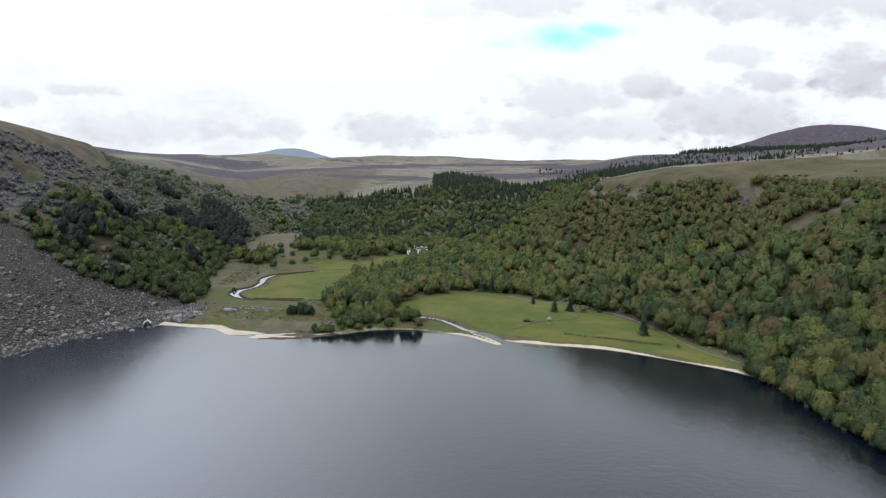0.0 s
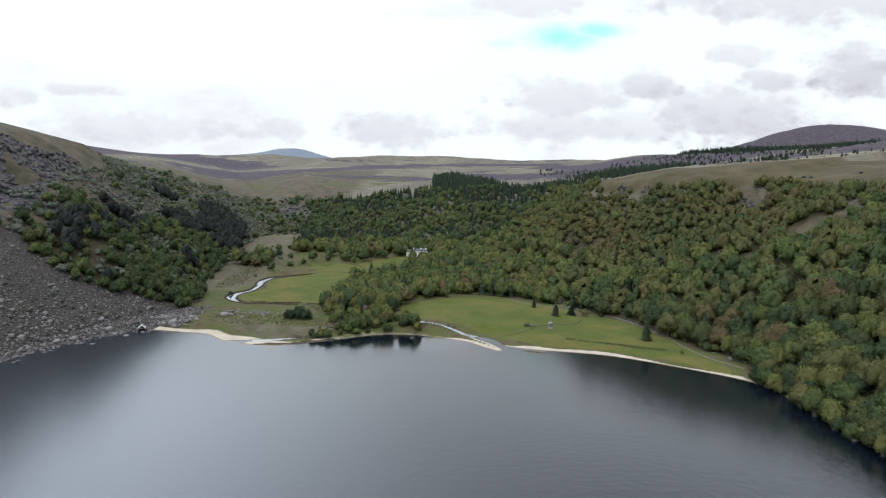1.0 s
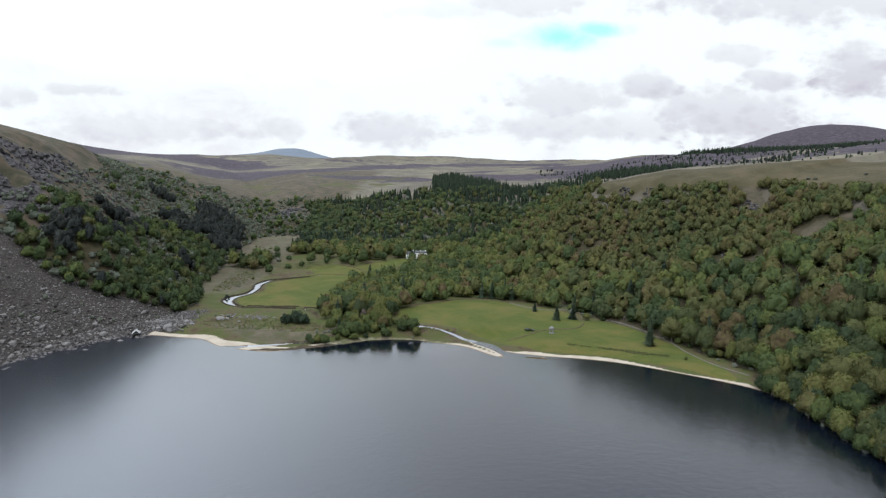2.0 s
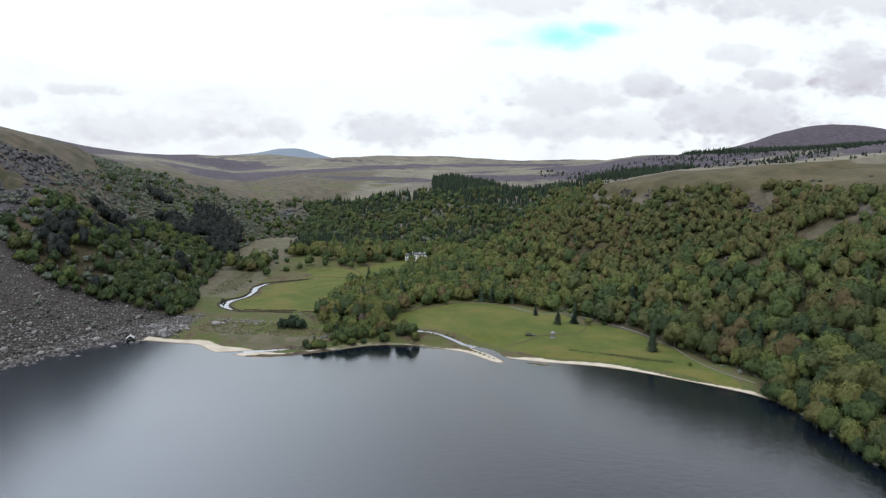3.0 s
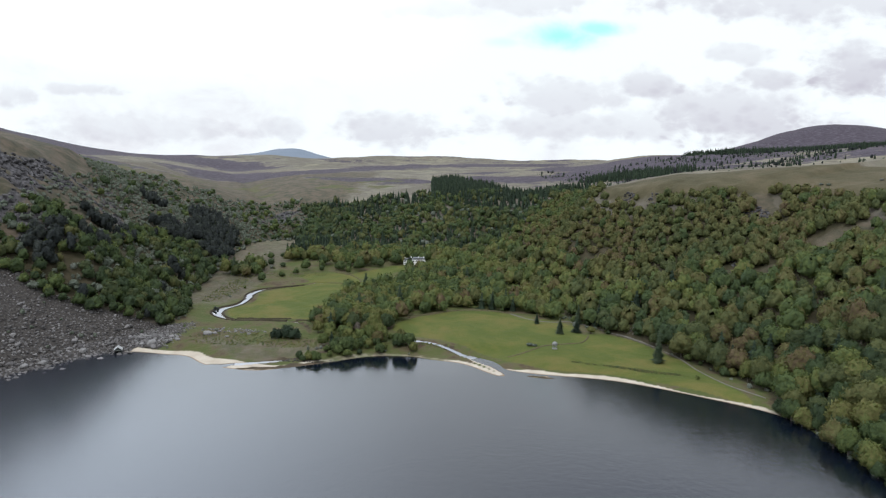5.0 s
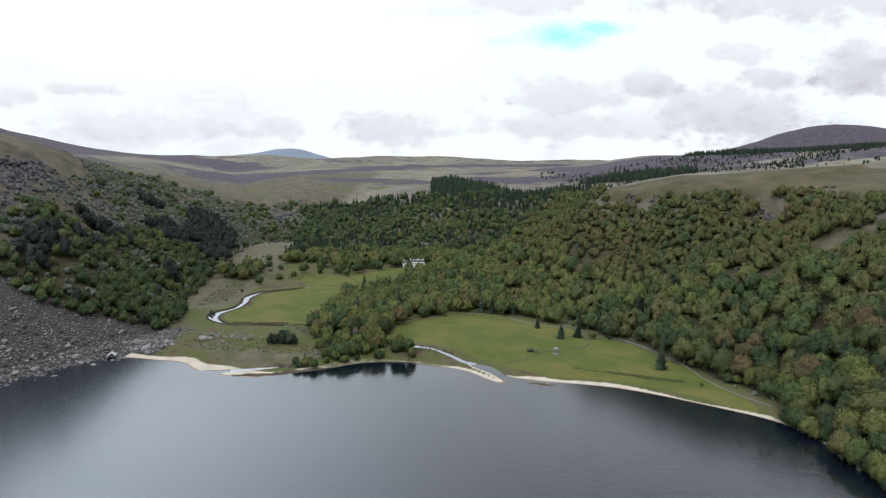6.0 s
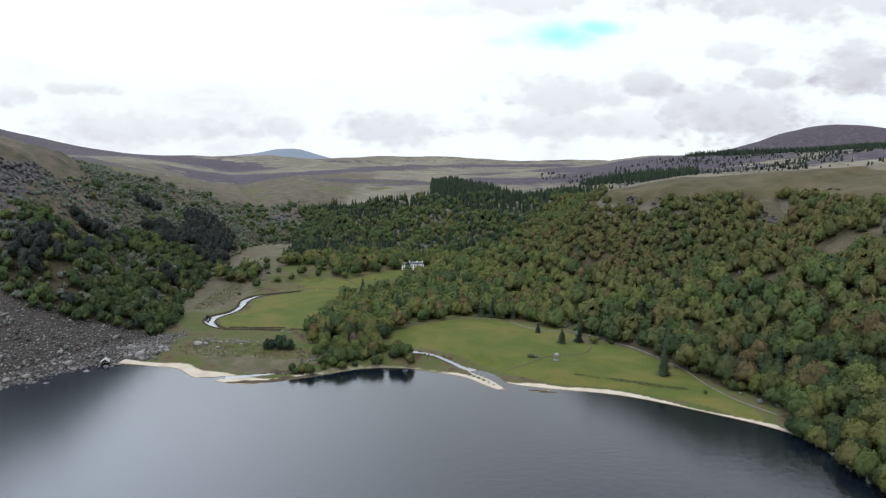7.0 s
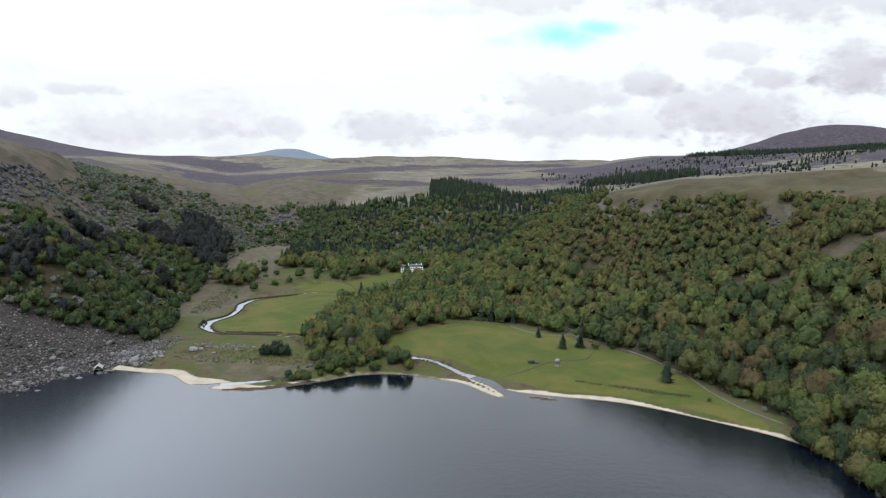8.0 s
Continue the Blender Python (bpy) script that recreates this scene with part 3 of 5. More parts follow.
def outward(d, mid, axes, lumps, deep):
    """The way that the billowed crown faces there."""
    side = np.cross(d, (0.31, 0.17, 0.93))
    side /= np.linalg.norm(side, axis=1)[:, None] + 1e-9
    over = np.cross(d, side)
    at = [shell((d + e) / np.linalg.norm(d + e, axis=1)[:, None], mid, axes, lumps, deep) for e in (0.05 * side, -0.05 * side, 0.05 * over, -0.05 * over)]
    n = np.cross(at[0] - at[1], at[2] - at[3])
    n /= np.linalg.norm(n, axis=1)[:, None] + 1e-9
    return n * np.sign((n * d).sum(1))[:, None]


def dome(rg, wide, low, high, sprays_, size, rings, lumps=10, deep=0.40, ragged=0.5):
    """A broadleaf crown as quads (corner and facing): a billowed body, and sprays of leaves all over it that break its outline."""
    mid = np.array((rg.uniform(-0.1, 0.1) * wide, rg.uniform(-0.1, 0.1) * wide, low + 0.36 * (high - low)))
    axes = np.array((wide * rg.uniform(0.95, 1.25), wide * rg.uniform(0.95, 1.25), 0.66 * (high - low)))
    form = (mid, axes, billows(rg, lumps), deep)
    lat = np.linspace(-0.55, 0.995, rings + 1) * math.pi / 2
    lon = np.linspace(0, 2 * math.pi, 2 * rings + 1)
    grid = np.stack([np.cos(lat)[:, None] * np.cos(lon), np.cos(lat)[:, None] * np.sin(lon), np.sin(lat)[:, None] + 0 * lon], -1)
    d = grid.reshape(-1, 3)
    rough = rg.uniform(0.84, 0.96, grid.shape[:2])
    rough[:, -1] = rough[:, 0]
    p = mid + (shell(d, *form) - mid) * rough.reshape(-1, 1)
    n = outward(d, *form) + rg.normal(size=d.shape) * 0.15 + (0, 0, 0.10)
    n = n.reshape(grid.shape)
    n[:, -1] = n[:, 0]
    both = np.concatenate([p.reshape(grid.shape), n / np.linalg.norm(n, axis=-1)[..., None]], -1)
    body = np.stack([both[:-1, :-1], both[:-1, 1:], both[1:, 1:], both[1:, :-1]], 2).reshape(-1, 6)
    # sprays
    d = rg.normal(size=(sprays_ * 2, 3))
    d /= np.linalg.norm(d, axis=1)[:, None]
    d = d[d[:, 2] > -0.55][:sprays_]
    c = mid + (shell(d, *form) - mid) * rg.uniform(0.91, 1.09, (len(d), 1))
    base = outward(d, *form)
    n = base + rg.normal(size=d.shape) * ragged
    n /= np.linalg.norm(n, axis=1)[:, None]
    u = np.cross(n, rg.normal(size=n.shape))
    u /= np.linalg.norm(u, axis=1)[:, None]
    w = np.cross(n, u)
    s = size * rg.uniform(0.5, 1.4, (len(c), 1))
    k = rg.uniform(0.5, 1.25, (4, len(c), 1))
    quad = np.stack([c - u * s * k[0], c - w * s * k[1] * 0.8 - n * s * 0.2, c + u * s * k[2], c + w * s * k[3] * 0.8 - n * s * 0.2], 1)
    face = base * 0.75 + n * 0.46 + (0, 0, 0.08)
    face /= np.linalg.norm(face, axis=1)[:, None]
    return np.vstack([body, np.hstack([quad.reshape(-1, 3), np.repeat(face, 4, 0)])])


def sprays(lobes, count, size, rg, droop=0.15, skip=0.74):
    """Quads of leaves over the outside of a crown's lobes (rows x, y, z, r): corners, and the way that each spray faces."""
    lobes = np.asarray(lobes, float)
    many = count * 4
    share = rg.choice(len(lobes), many, p=lobes[:, 3] ** 2 / (lobes[:, 3] ** 2).sum())
    d = rg.normal(size=(many, 3))
    d /= np.linalg.norm(d, axis=1)[:, None]
    d[:, 2] = np.where(d[:, 2] < -0.45, -d[:, 2], d[:, 2])
    c = lobes[share, :3] + d * lobes[share, 3:4] * rg.uniform(0.84, 1.06, (many, 1))
    deep = np.zeros(len(c), bool)
    for lx, ly, lz, lr in lobes:
        deep |= ((c - (lx, ly, lz)) ** 2).sum(1) < (skip * lr) ** 2
    keep = np.where(~deep)[0][:count]
    c, d = c[keep], d[keep]
    mid = lobes[:, :3].mean(0) - (0, 0, 1.0)
    out = c - mid
    out /= np.linalg.norm(out, axis=1)[:, None]
    n = d + rg.normal(size=d.shape) * 0.30 + (0, 0, droop)
    n /= np.linalg.norm(n, axis=1)[:, None]
    u = np.cross(n, rg.normal(size=n.shape))
    u /= np.linalg.norm(u, axis=1)[:, None]
    w = np.cross(n, u)
    s = size * rg.uniform(0.6, 1.3, (len(c), 1))
    k = rg.uniform(0.65, 1.2, (4, len(c), 1))
    quad = np.stack([c - u * s * k[0], c - w * s * k[1] * 0.8 - n * s * 0.18, c + u * s * k[2], c + w * s * k[3] * 0.8 - n * s * 0.18], 1)
    face = d * 0.30 + out * 0.70 + rg.normal(size=d.shape) * 0.24 + (0, 0, 0.12)
    face /= np.linalg.norm(face, axis=1)[:, None]
    return np.hstack([quad.reshape(-1, 3), np.repeat(face, 4, 0)])


def round_lobes(rg, n, wide=5.0, low=3.2, high=11.0):
    """The lobes of a broad crown: one dome, and billows all over its upper side."""
    mid, tall = low + 0.46 * (high - low), (high - low) * 0.5
    out = [(0, 0, mid, wide * 0.74), (0, 0, mid + tall * 0.3, wide * 0.62)]
    for i in range(n):
        z = 0.93 - 1.25 * (i + 0.5) / n
        a = i * 2.4 + rg.uniform(-0.3, 0.3)
        c = math.sqrt(max(0.0, 1 - z * z)) * wide * rg.uniform(0.52, 0.68)
        out.append((c * math.cos(a), c * math.sin(a), mid + z * tall * rg.uniform(0.70, 0.88), wide * rg.uniform(0.22, 0.34)))
    return out


def pine_lobes(rg, n, wide=4.0, low=6.0, high=14.0):
    out = []
    for i in range(n):
        f = (i + 0.5) / n
        a = i * 2.4 + rg.uniform(-0.5, 0.5)
        rr = wide * (0.75 - 0.45 * f) * rg.uniform(0.5, 1.15)
        out.append((rr * math.cos(a), rr * math.sin(a), low + (high - low) * f, wide * rg.uniform(0.25, 0.4)))
    return out


def spruce_quads(rg, tiers, arms, wide=3.3, high=15.0, low=0.8):
    """Drooping boughs in tiers round a leader, over a dense inner cone."""
    q = []
    for k in range(6):
        a, b = k * math.pi / 3, (k + 1) * math.pi / 3
        for t, r in ((a, 1), (b, 1), (b, 0.04), (a, 0.04)):
            g = Vector((math.cos(t), math.sin(t), 0.35)).normalized()
            q.append((wide * 0.60 * r * math.cos(t), wide * 0.60 * r * math.sin(t), low if r == 1 else high * 0.94, *g))
    for t in range(tiers):
        f = t / (tiers - 1)
        z, r = low + (high - low) * f, wide * (1 - f) ** 0.68 + 0.15
        for k in range(arms):
            a = 2 * math.pi * (k + rg.uniform(-0.3, 0.3)) / arms + t * 0.8
            rr, w = r * rg.uniform(0.45, 1.25) * (1 + 0.25 * math.sin(2.1 * t + 1.3 * k)), max(0.3, r * 0.45)
            c, s = math.cos(a), math.sin(a)
            tip = (rr * c, rr * s, z - 0.32 * rr)
            g = Vector((c * 0.8 + rg.uniform(-0.2, 0.2), s * 0.8 + rg.uniform(-0.2, 0.2), 0.55)).normalized()
            q += [(0, 0, z + 0.5, *g), (0.55 * rr * c - w * s, 0.55 * rr * s + w * c, z - 0.35 * rr, *g), (*tip, *g), (0.55 * rr * c + w * s, 0.55 * rr * s - w * c, z - 0.3 * rr, *g)]
    return np.array(q)


def limb_tube(bm, a, b, ra, rb, sides=6):
    a, b = Vector(a), Vector(b)
    rot = (b - a).to_track_quat("Z", "Y").to_matrix()
    rings = []
    for p, r in ((a, ra), (b, rb)):
        rings.append([bm.verts.new(p + rot @ Vector((r * math.cos(2 * math.pi * k / sides), r * math.sin(2 * math.pi * k / sides), 0))) for k in range(sides)])
    for k in range(sides):
        bm.faces.new((rings[0][k], rings[0][(k + 1) % sides], rings[1][(k + 1) % sides], rings[1][k]))
    bm.faces.new(rings[1])


def trunk_mesh(lobes, top, thick, rg, limbs=5):
    bm = bmesh.new()
    lean = (rg.uniform(-0.4, 0.4), rg.uniform(-0.4, 0.4))
    mid = (lean[0] * 0.5, lean[1] * 0.5, top * 0.45)
    limb_tube(bm, (0, 0, -1.2), (0, 0, 0.5), thick * 1.5, thick, 7)
    limb_tube(bm, (0, 0, 0.5), mid, thick, thick * 0.75, 7)
    limb_tube(bm, mid, (lean[0], lean[1], top), thick * 0.75, thick * 0.25, 6)
    for lx, ly, lz, lr in lobes[1 : 1 + limbs]:
        limb_tube(bm, mid, (lx * 0.9, ly * 0.9, lz), thick * 0.4, thick * 0.12, 5)
    me = bpy.data.meshes.new("trunk")
    bm.to_mesh(me)
    bm.free()
    me.materials.append(BARK)
    return me


def quads_mesh(name, quads, mat, tone=None):
    q = quads.reshape(-1, 4, quads.shape[1])
    back = (np.cross(q[:, 2, :3] - q[:, 0, :3], q[:, 3, :3] - q[:, 1, :3]) * q[:, 0, 3:6]).sum(1) < 0
    q = np.where(back[:, None, None], q[:, ::-1], q)
    quads = q.reshape(-1, quads.shape[1])
    f = np.arange(len(quads)).reshape(-1, 4)
    me = fill(bpy.data.meshes.new(name), quads[:, :3], f, mat, True)
    me.attributes.new("custom_normal", "FLOAT_VECTOR", "POINT").data.foreach_set("vector", np.ascontiguousarray(quads[:, 3:], np.float32).ravel())
    if tone is not None:
        me.attributes.new("tone", "FLOAT", "POINT").data.foreach_set("value", tone.astype(np.float32))
    return me


def crown_quads(kind, level, rg):
    """A crown of one kind; level 0 is the nearest and richest."""
    n, size = ((760, 0.62), (104, 0.88), (40, 1.25))[level]
    if kind in ("oak", "green"):
        return dome(rg, rg.uniform(4.6, 5.6), 1.0, rg.uniform(10.0, 13.0), n, size, (9, 6, 4)[level], (24, 20, 9)[level], 0.50, 0.62)
    if kind in ("scrub", "twig"):
        return dome(rg, rg.uniform(2.6, 3.4), 0.2, rg.uniform(4.4, 6.2), int(n * 0.4), size * 0.75, (6, 3, 3)[level], 7, 0.45)
    if kind == "pine":
        return dome(rg, rg.uniform(3.2, 4.2), 3.0, rg.uniform(12, 15), (600, 120, 50)[level], (0.6, 0.9, 1.3)[level], (9, 5, 4)[level], 9, 0.5, 0.7)
    return spruce_quads(rg, (16, 8, 6)[level], (9, 6, 5)[level], 4.6, 13.5)


def near_tree(kind, seed, name, label, category="tree"):
    """A tree to copy: an empty at its base that carries a trunk and a crown."""
    rg = np.random.default_rng(seed)
    root = tagged(new(name), label, category)
    if kind in ("oak", "green", "scrub", "twig"):
        small = kind == "scrub"
        wide, high = (rg.uniform(2.6, 3.4), rg.uniform(4.5, 6.2)) if small else (rg.uniform(4.6, 5.6), rg.uniform(10.5, 13.0))
        lobes = round_lobes(rg, 15, wide * 0.8, 0.5 if small else 2.0, high * 0.8)
        quads, top, thick = dome(rg, wide, 0.3 if small else 1.4, high, 620, 0.30 if small else 0.50, 11, 26, 0.50, 0.62), high * 0.7, 0.16 if small else 0.38
    elif kind == "yew":
        lobes = round_lobes(rg, 16, 4.0, 0.5, 7.0)
        quads, top, thick = dome(rg, 5.0, 0.0, 8.5, 640, 0.55, 9, 22, 0.6, 0.9), 6.0, 0.3
    elif kind == "pine":
        lobes = pine_lobes(rg, 14, 4.2)
        quads, top, thick = sprays(lobes, 700, 0.55, rg), 13.0, 0.34
    else:
        lobes, quads, top, thick = [(0, 0, 0, 1)], spruce_quads(rg, 22, 10), 14.8, 0.26
    for nm, me in (("trunk", trunk_mesh(lobes, top, thick, rg)), ("crown", quads_mesh("crown", quads, LEAF["spruce" if kind == "yew" else kind][1]))):
        new(nm, me).parent = root
    return root


def scatter(x0, x1, y0, y1, step, seed):
    """A jittered grid of places."""
    rg = np.random.default_rng(seed)
    X, Y = np.meshgrid(np.arange(x0, x1, step), np.arange(y0, y1, step * 0.87))
    X[1::2] += step / 2
    return X.ravel() + rg.uniform(-0.36, 0.36, X.size) * step, Y.ravel() + rg.uniform(-0.36, 0.36, X.size) * step


def blob(x, y, cx, cy, rx, ry):
    return ((x - cx) / rx) ** 2 + ((y - cy) / ry) ** 2


KINDS = ("oak", "green", "pine", "spruce", "scrub")


PINES = ((-298, 835, 30, 66), (-328, 905, 20, 42), (-268, 765, 18, 34), (-312, 758, 22, 36), (-368, 822, 14, 20), (-306, 618, 12, 24), (-318, 600, 9, 12), (-288, 486, 14, 20), (-286, 545, 8, 10), (-258, 630, 8, 12))
GROVES = ((-110, 718, 6, 5), (-86, 722, 12, 6), (-68, 500, 30, 40), (-58, 560, 42, 60), (-22, 622, 54, 44), (30, 612, 42, 36), (-95, 795, 70, 34), (-62, 450, 34, 16), (-38, 450, 24, 10), (-22, 458, 9, 7), (-35, 462, 18, 9), (70, 572, 26, 36), (-210, 700, 22, 22), (-172, 772, 20, 14), (-100, 745, 22, 8), (-135, 748, 8, 6), (-150, 790, 14, 12), (20, 690, 60, 50), (38, 584, 62, 22), (-16, 566, 24, 34), (86, 548, 14, 22), (-10, 770, 80, 50))
HOUSE = (-28, 752)
TRACK = catmull([(104, 524), (122, 502), (128, 490), (136, 478), (148, 456), (157, 431), (160, 403), (165, 378), (176, 356)], steps=8)


def lower_wood(y, n):
    """How far up the east slope the big trees go."""
    return np.interp(y, [330, 480, 620, 700], [150, 84, 40, 30]) + 36 * (n - 0.4)


def plant():
    """Where every tree of the woods stands: rows x, y, z, kind, size, tone, distance from the lake."""
    rows = []

    def add(m, x, y, z, kind, size, tone, lake):
        k = np.array([KINDS.index(v) for v in kind]) if not isinstance(kind, str) else np.full(len(x), KINDS.index(kind))
        rows.append(np.column_stack([x, y, z, k, size, np.clip(tone, 0, 1), lake])[m])

    def survey(x, y):
        lake, _ = signed(x, y, LAKE)
        d, row = signed(x, y, FOOT)
        fw, _ = signed(x, y, FIELD_WEST)
        fe, _ = signed(x, y, FIELD_EAST)
        river, _ = nearest(x, y, RIVER)
        open_ = (lake < 2.5) | (fw < 2.5) | (fe < 3.5) | (river < 5)
        return lake, d, d - row[:, 2], open_, height(x, y), vnoise(x, y, 45, 61, 3), vnoise(x, y, 110, 71, 2), rng.uniform(0, 1, (4, x.size))

    # big trees of the lower east slope and the shore
    x, y = scatter(0, 420, 140, 800, 9.8, 3)
    lake, d, past, open_, z, n1, n2, r = survey(x, y)
    low = d < lower_wood(y, n1)
    m = ~open_ & (x > 15) & (d > np.where(y < 345, -9, -3)) & low & ~among(x, y, CLEARINGS, 1.4)
    add(m, x, y, z, np.where(r[3] > 0.955, "spruce", np.where(r[1] < 0.42, "oak", "green")), 0.98 + 0.55 * r[0] ** 1.3, 0.10 + 0.74 * r[2] + (n2 - 0.5) * 0.5, lake)
    # trees that lean over the east shore
    t = np.arange(170, 344, 5.0)
    x, y = np.interp(t, [100, 220, 260, 300, 337, 350], [200, 180.5, 177.0, 177.0, 176.0, 175]) + rng.uniform(-2.5, 2.5, t.size), t + rng.uniform(-1.5, 1.5, t.size)
    lake, d, past, open_, z, n1, n2, r = survey(x, y)
    add(lake > -2.5, x, y, z, np.where(r[1] < 0.4, "oak", "green"), 0.72 + 0.45 * r[0], 0.05 + 0.5 * r[2], lake)
    t = np.arange(170, 342, 3.2)
    x, y = np.interp(t, [100, 220, 260, 300, 337, 350], [200.5, 181, 177.5, 177.5, 176, 176]) + rng.uniform(-2.5, 3, t.size), t + rng.uniform(-1, 1, t.size)
    lake, d, past, open_, z, n1, n2, r = survey(x, y)
    add(lake > -2.5, x, y, z, np.where(r[1] < 0.5, "scrub", "green"), 0.32 + 0.35 * r[0], 0.1 + 0.6 * r[2], lake)
    # undergrowth between the track and the wood
    x, y = scatter(90, 200, 340, 540, 5.5, 14)
    lake, d, past, open_, z, n1, n2, r = survey(x, y)
    path, _ = nearest(x, y, TRACK)
    add(~open_ & (d > -22) & (d < 6) & (path > 3.0) & (r[3] < 0.30 + 0.3 * ss(d, -14, 0)), x, y, z, np.where(r[1] < 0.45, "scrub", "green"), 0.22 + 0.42 * r[0], 0.05 + 0.7 * r[2], lake)
    # oak wood of the upper east slope, smaller and closer
    x, y = scatter(0, 480, 140, 900, 6.5, 4)
    lake, d, past, open_, z, n1, n2, r = survey(x, y)
    m = ~open_ & (d >= lower_wood(y, n1)) & (past < np.where(y > 690, 8, -6) + 30 * (n2 - 0.5)) & (upper_field(x, y, past) < 0.6) & (x > 30) & (y < 780 + 0.6 * (x - 60)) & ~among(x, y, CLEARINGS, 1.4) & (r[3] < 0.95)
    add(m, x, y, z, np.where(r[1] < 0.70 + 0.25 * ss(y, 480, 560) - 0.5 * ss(y, 690, 780), "oak", "green"), np.interp(y, [380, 560, 680], [0.84, 0.66, 0.58]) + 0.40 * r[0] ** 1.5, 0.22 + 0.56 * r[2] + (n2 - 0.5) * 0.7, lake)
    # mixed wood of the north slope
    x, y = scatter(-300, 260, 640, 1120, 8.2, 5)
    lake, d, past, open_, z, n1, n2, r = survey(x, y)
    m = ~open_ & (d > np.where((y > 805) & (x > -203), -75, -12)) & (past < np.where(x > -40, 28, 14)) & (y > 740) & (x > np.interp(y, [740, 830, 950, 1050, 1150], [-150, -206, -222, -222, -262]) + 18 * (n1 - 0.5)) & ((y >= 780 + 0.6 * (x - 60)) | (x <= 30))
    dark = np.where(past > -34, 0.62, 0.05) + 0.5 * (n1 > 0.62) + 0.4 * np.exp(-(((x + 190) / 30) ** 2) - ((y - 850) / 50) ** 2)
    add(m, x, y, z, np.where(r[1] < dark, "spruce", np.where(r[3] < 0.10, "scrub", np.where(r[3] < 0.62, "green", "oak"))), 0.74 + 0.44 * r[0] + 0.5 * ((r[1] >= dark) & (r[3] < 0.10)), 0.02 + 0.50 * r[2] + (n2 - 0.5) * 0.4, lake)
    # thin birch scrub of the stream's gorge
    x, y = scatter(-420, -190, 820, 1260, 6.6, 13)
    lake, d, past, open_, z, n1, n2, r = survey(x, y)
    m = (d > -6) & (past < 40) & (x < np.interp(y, [740, 830, 950, 1050, 1150, 1260], [-170, -206, -218, -218, -250, -290])) & (x > np.interp(y, [820, 950, 1100, 1260], [-262, -290, -350, -420])) & (r[3] < 0.45 + 0.5 * ss(n1, 0.38, 0.55))
    add(m, x, y, z, np.where(r[1] < 0.16, "green", "scrub"), 0.45 + 0.55 * r[0], 0.15 + 0.6 * r[2], lake)
    # the west slope: pines, a green belt along its foot, scrub among the crags
    x, y = scatter(-560, -150, 300, 1240, 5.8, 6)
    lake, d, past, open_, z, n1, n2, r = survey(x, y)
    pine = among(x, y, PINES, 0.35 + 1.2 * n1) & (r[2] < 0.82)
    edge = np.interp(x, [-400, -330, -308, -282, -262, -236, -205, -180], [400, 452, 455, 450, 455, 468, 490, 502])
    west = ~open_ & (d > -4) & (y > edge + 8 * (n1 - 0.6))
    m = west & pine & (r[3] < 0.9)
    add(m, x, y, z, "pine", 0.82 + 0.35 * r[0], r[2], lake)
    cliff, crow = nearest(x, y, CLIFF)
    bare = cliff < crow[:, 2] * (0.75 + 0.7 * n1)
    foot = west & ~pine & (d < np.interp(y, [430, 560, 650, 800], [112, 92, 64, 46]) + 60 * (n2 - 0.4)) & (y < 800) & ~bare
    belt = foot & (r[3] < np.where(d < 40, 0.52, 0.36) * np.where(y < 545, 1.5, 0.6 + 0.8 * ss(n1, 0.35, 0.6)))
    add(belt, x, y, z, np.where(r[1] < 0.12, "scrub", np.where(r[1] < 0.14, "pine", np.where(r[1] < 0.74, "green", "oak"))), 0.62 + 0.5 * r[0] ** 1.4 + 0.5 * (r[1] < 0.12), 0.08 + 0.6 * r[2] ** 1.8 + (n2 - 0.5) * 0.3, lake)
    under = foot & ~belt & (r[3] < 0.92)
    add(under, x, y, z, "scrub", 0.45 + 0.5 * r[0], 0.75 * r[2], lake)
    limit = np.interp(y, [430, 620, 760, 850, 1000, 1100, 1200], [-70, -40, -25, 30, 60, 20, -60])
    thick = np.interp(y, [430, 620, 700, 780, 1100], [0.75, 0.8, 1.0, 1.3, 1.2])
    m = west & ~pine & ~foot & (past < limit + 60 * (n2 - 0.5)) & (r[3] < thick * (0.4 + 1.1 * ss(n1, 0.36, 0.58))) & ~(bare & (r[2] < 0.35)) & (x < np.interp(y, [740, 850, 950, 1100, 1240], [-150, -262, -290, -350, -420]))
    add(m, x, y, z, np.where(r[1] < 0.07, "green", "scrub"), np.where(r[1] < 0.07, 0.42, 0.58) + 0.5 * r[0] ** 1.5, 0.1 + 0.65 * r[2] + (n2 - 0.5) * 0.4, lake)
    # a few bushes on the scree
    x, y = rng.uniform(-275, -212, 26), rng.uniform(385, 452, 26)
    lake, d, past, open_, z, n1, n2, r = survey(x, y)
    add((lake > 3) & (d > 0) & (r[3] < 0.7), x, y, z, "scrub", 0.32 + 0.4 * r[0], 0.3 + 0.4 * r[2], lake)
    # groves of the valley floor
    x, y = scatter(-260, 120, 425, 860, 10.2, 7)
    lake, d, past, open_, z, n1, n2, r = survey(x, y)
    lawn = (np.abs(x - HOUSE[0] - 1) < 14) & (y > 712) & (y < 766) | (signed(x, y, LAWN)[0] < 1)
    m = ~open_ & (d < 4) & among(x, y, GROVES) & ~lawn & (r[3] < np.where(y > 735, 0.78, 0.93))
    size = np.where(y < 480, 0.62, 1.02) + 0.5 * r[0] * np.where(y < 480, 0.6, 1)
    add(m, x, y, z, np.where(r[3] > 0.90, "spruce", np.where(r[1] < 0.82, "green", "oak")), size, 0.28 + 0.68 * r[2] + (n2 - 0.5) * 0.3, lake)
    # low bushes along the water in front of the grove
    x, y = scatter(-90, -12, 420, 464, 4.6, 16)
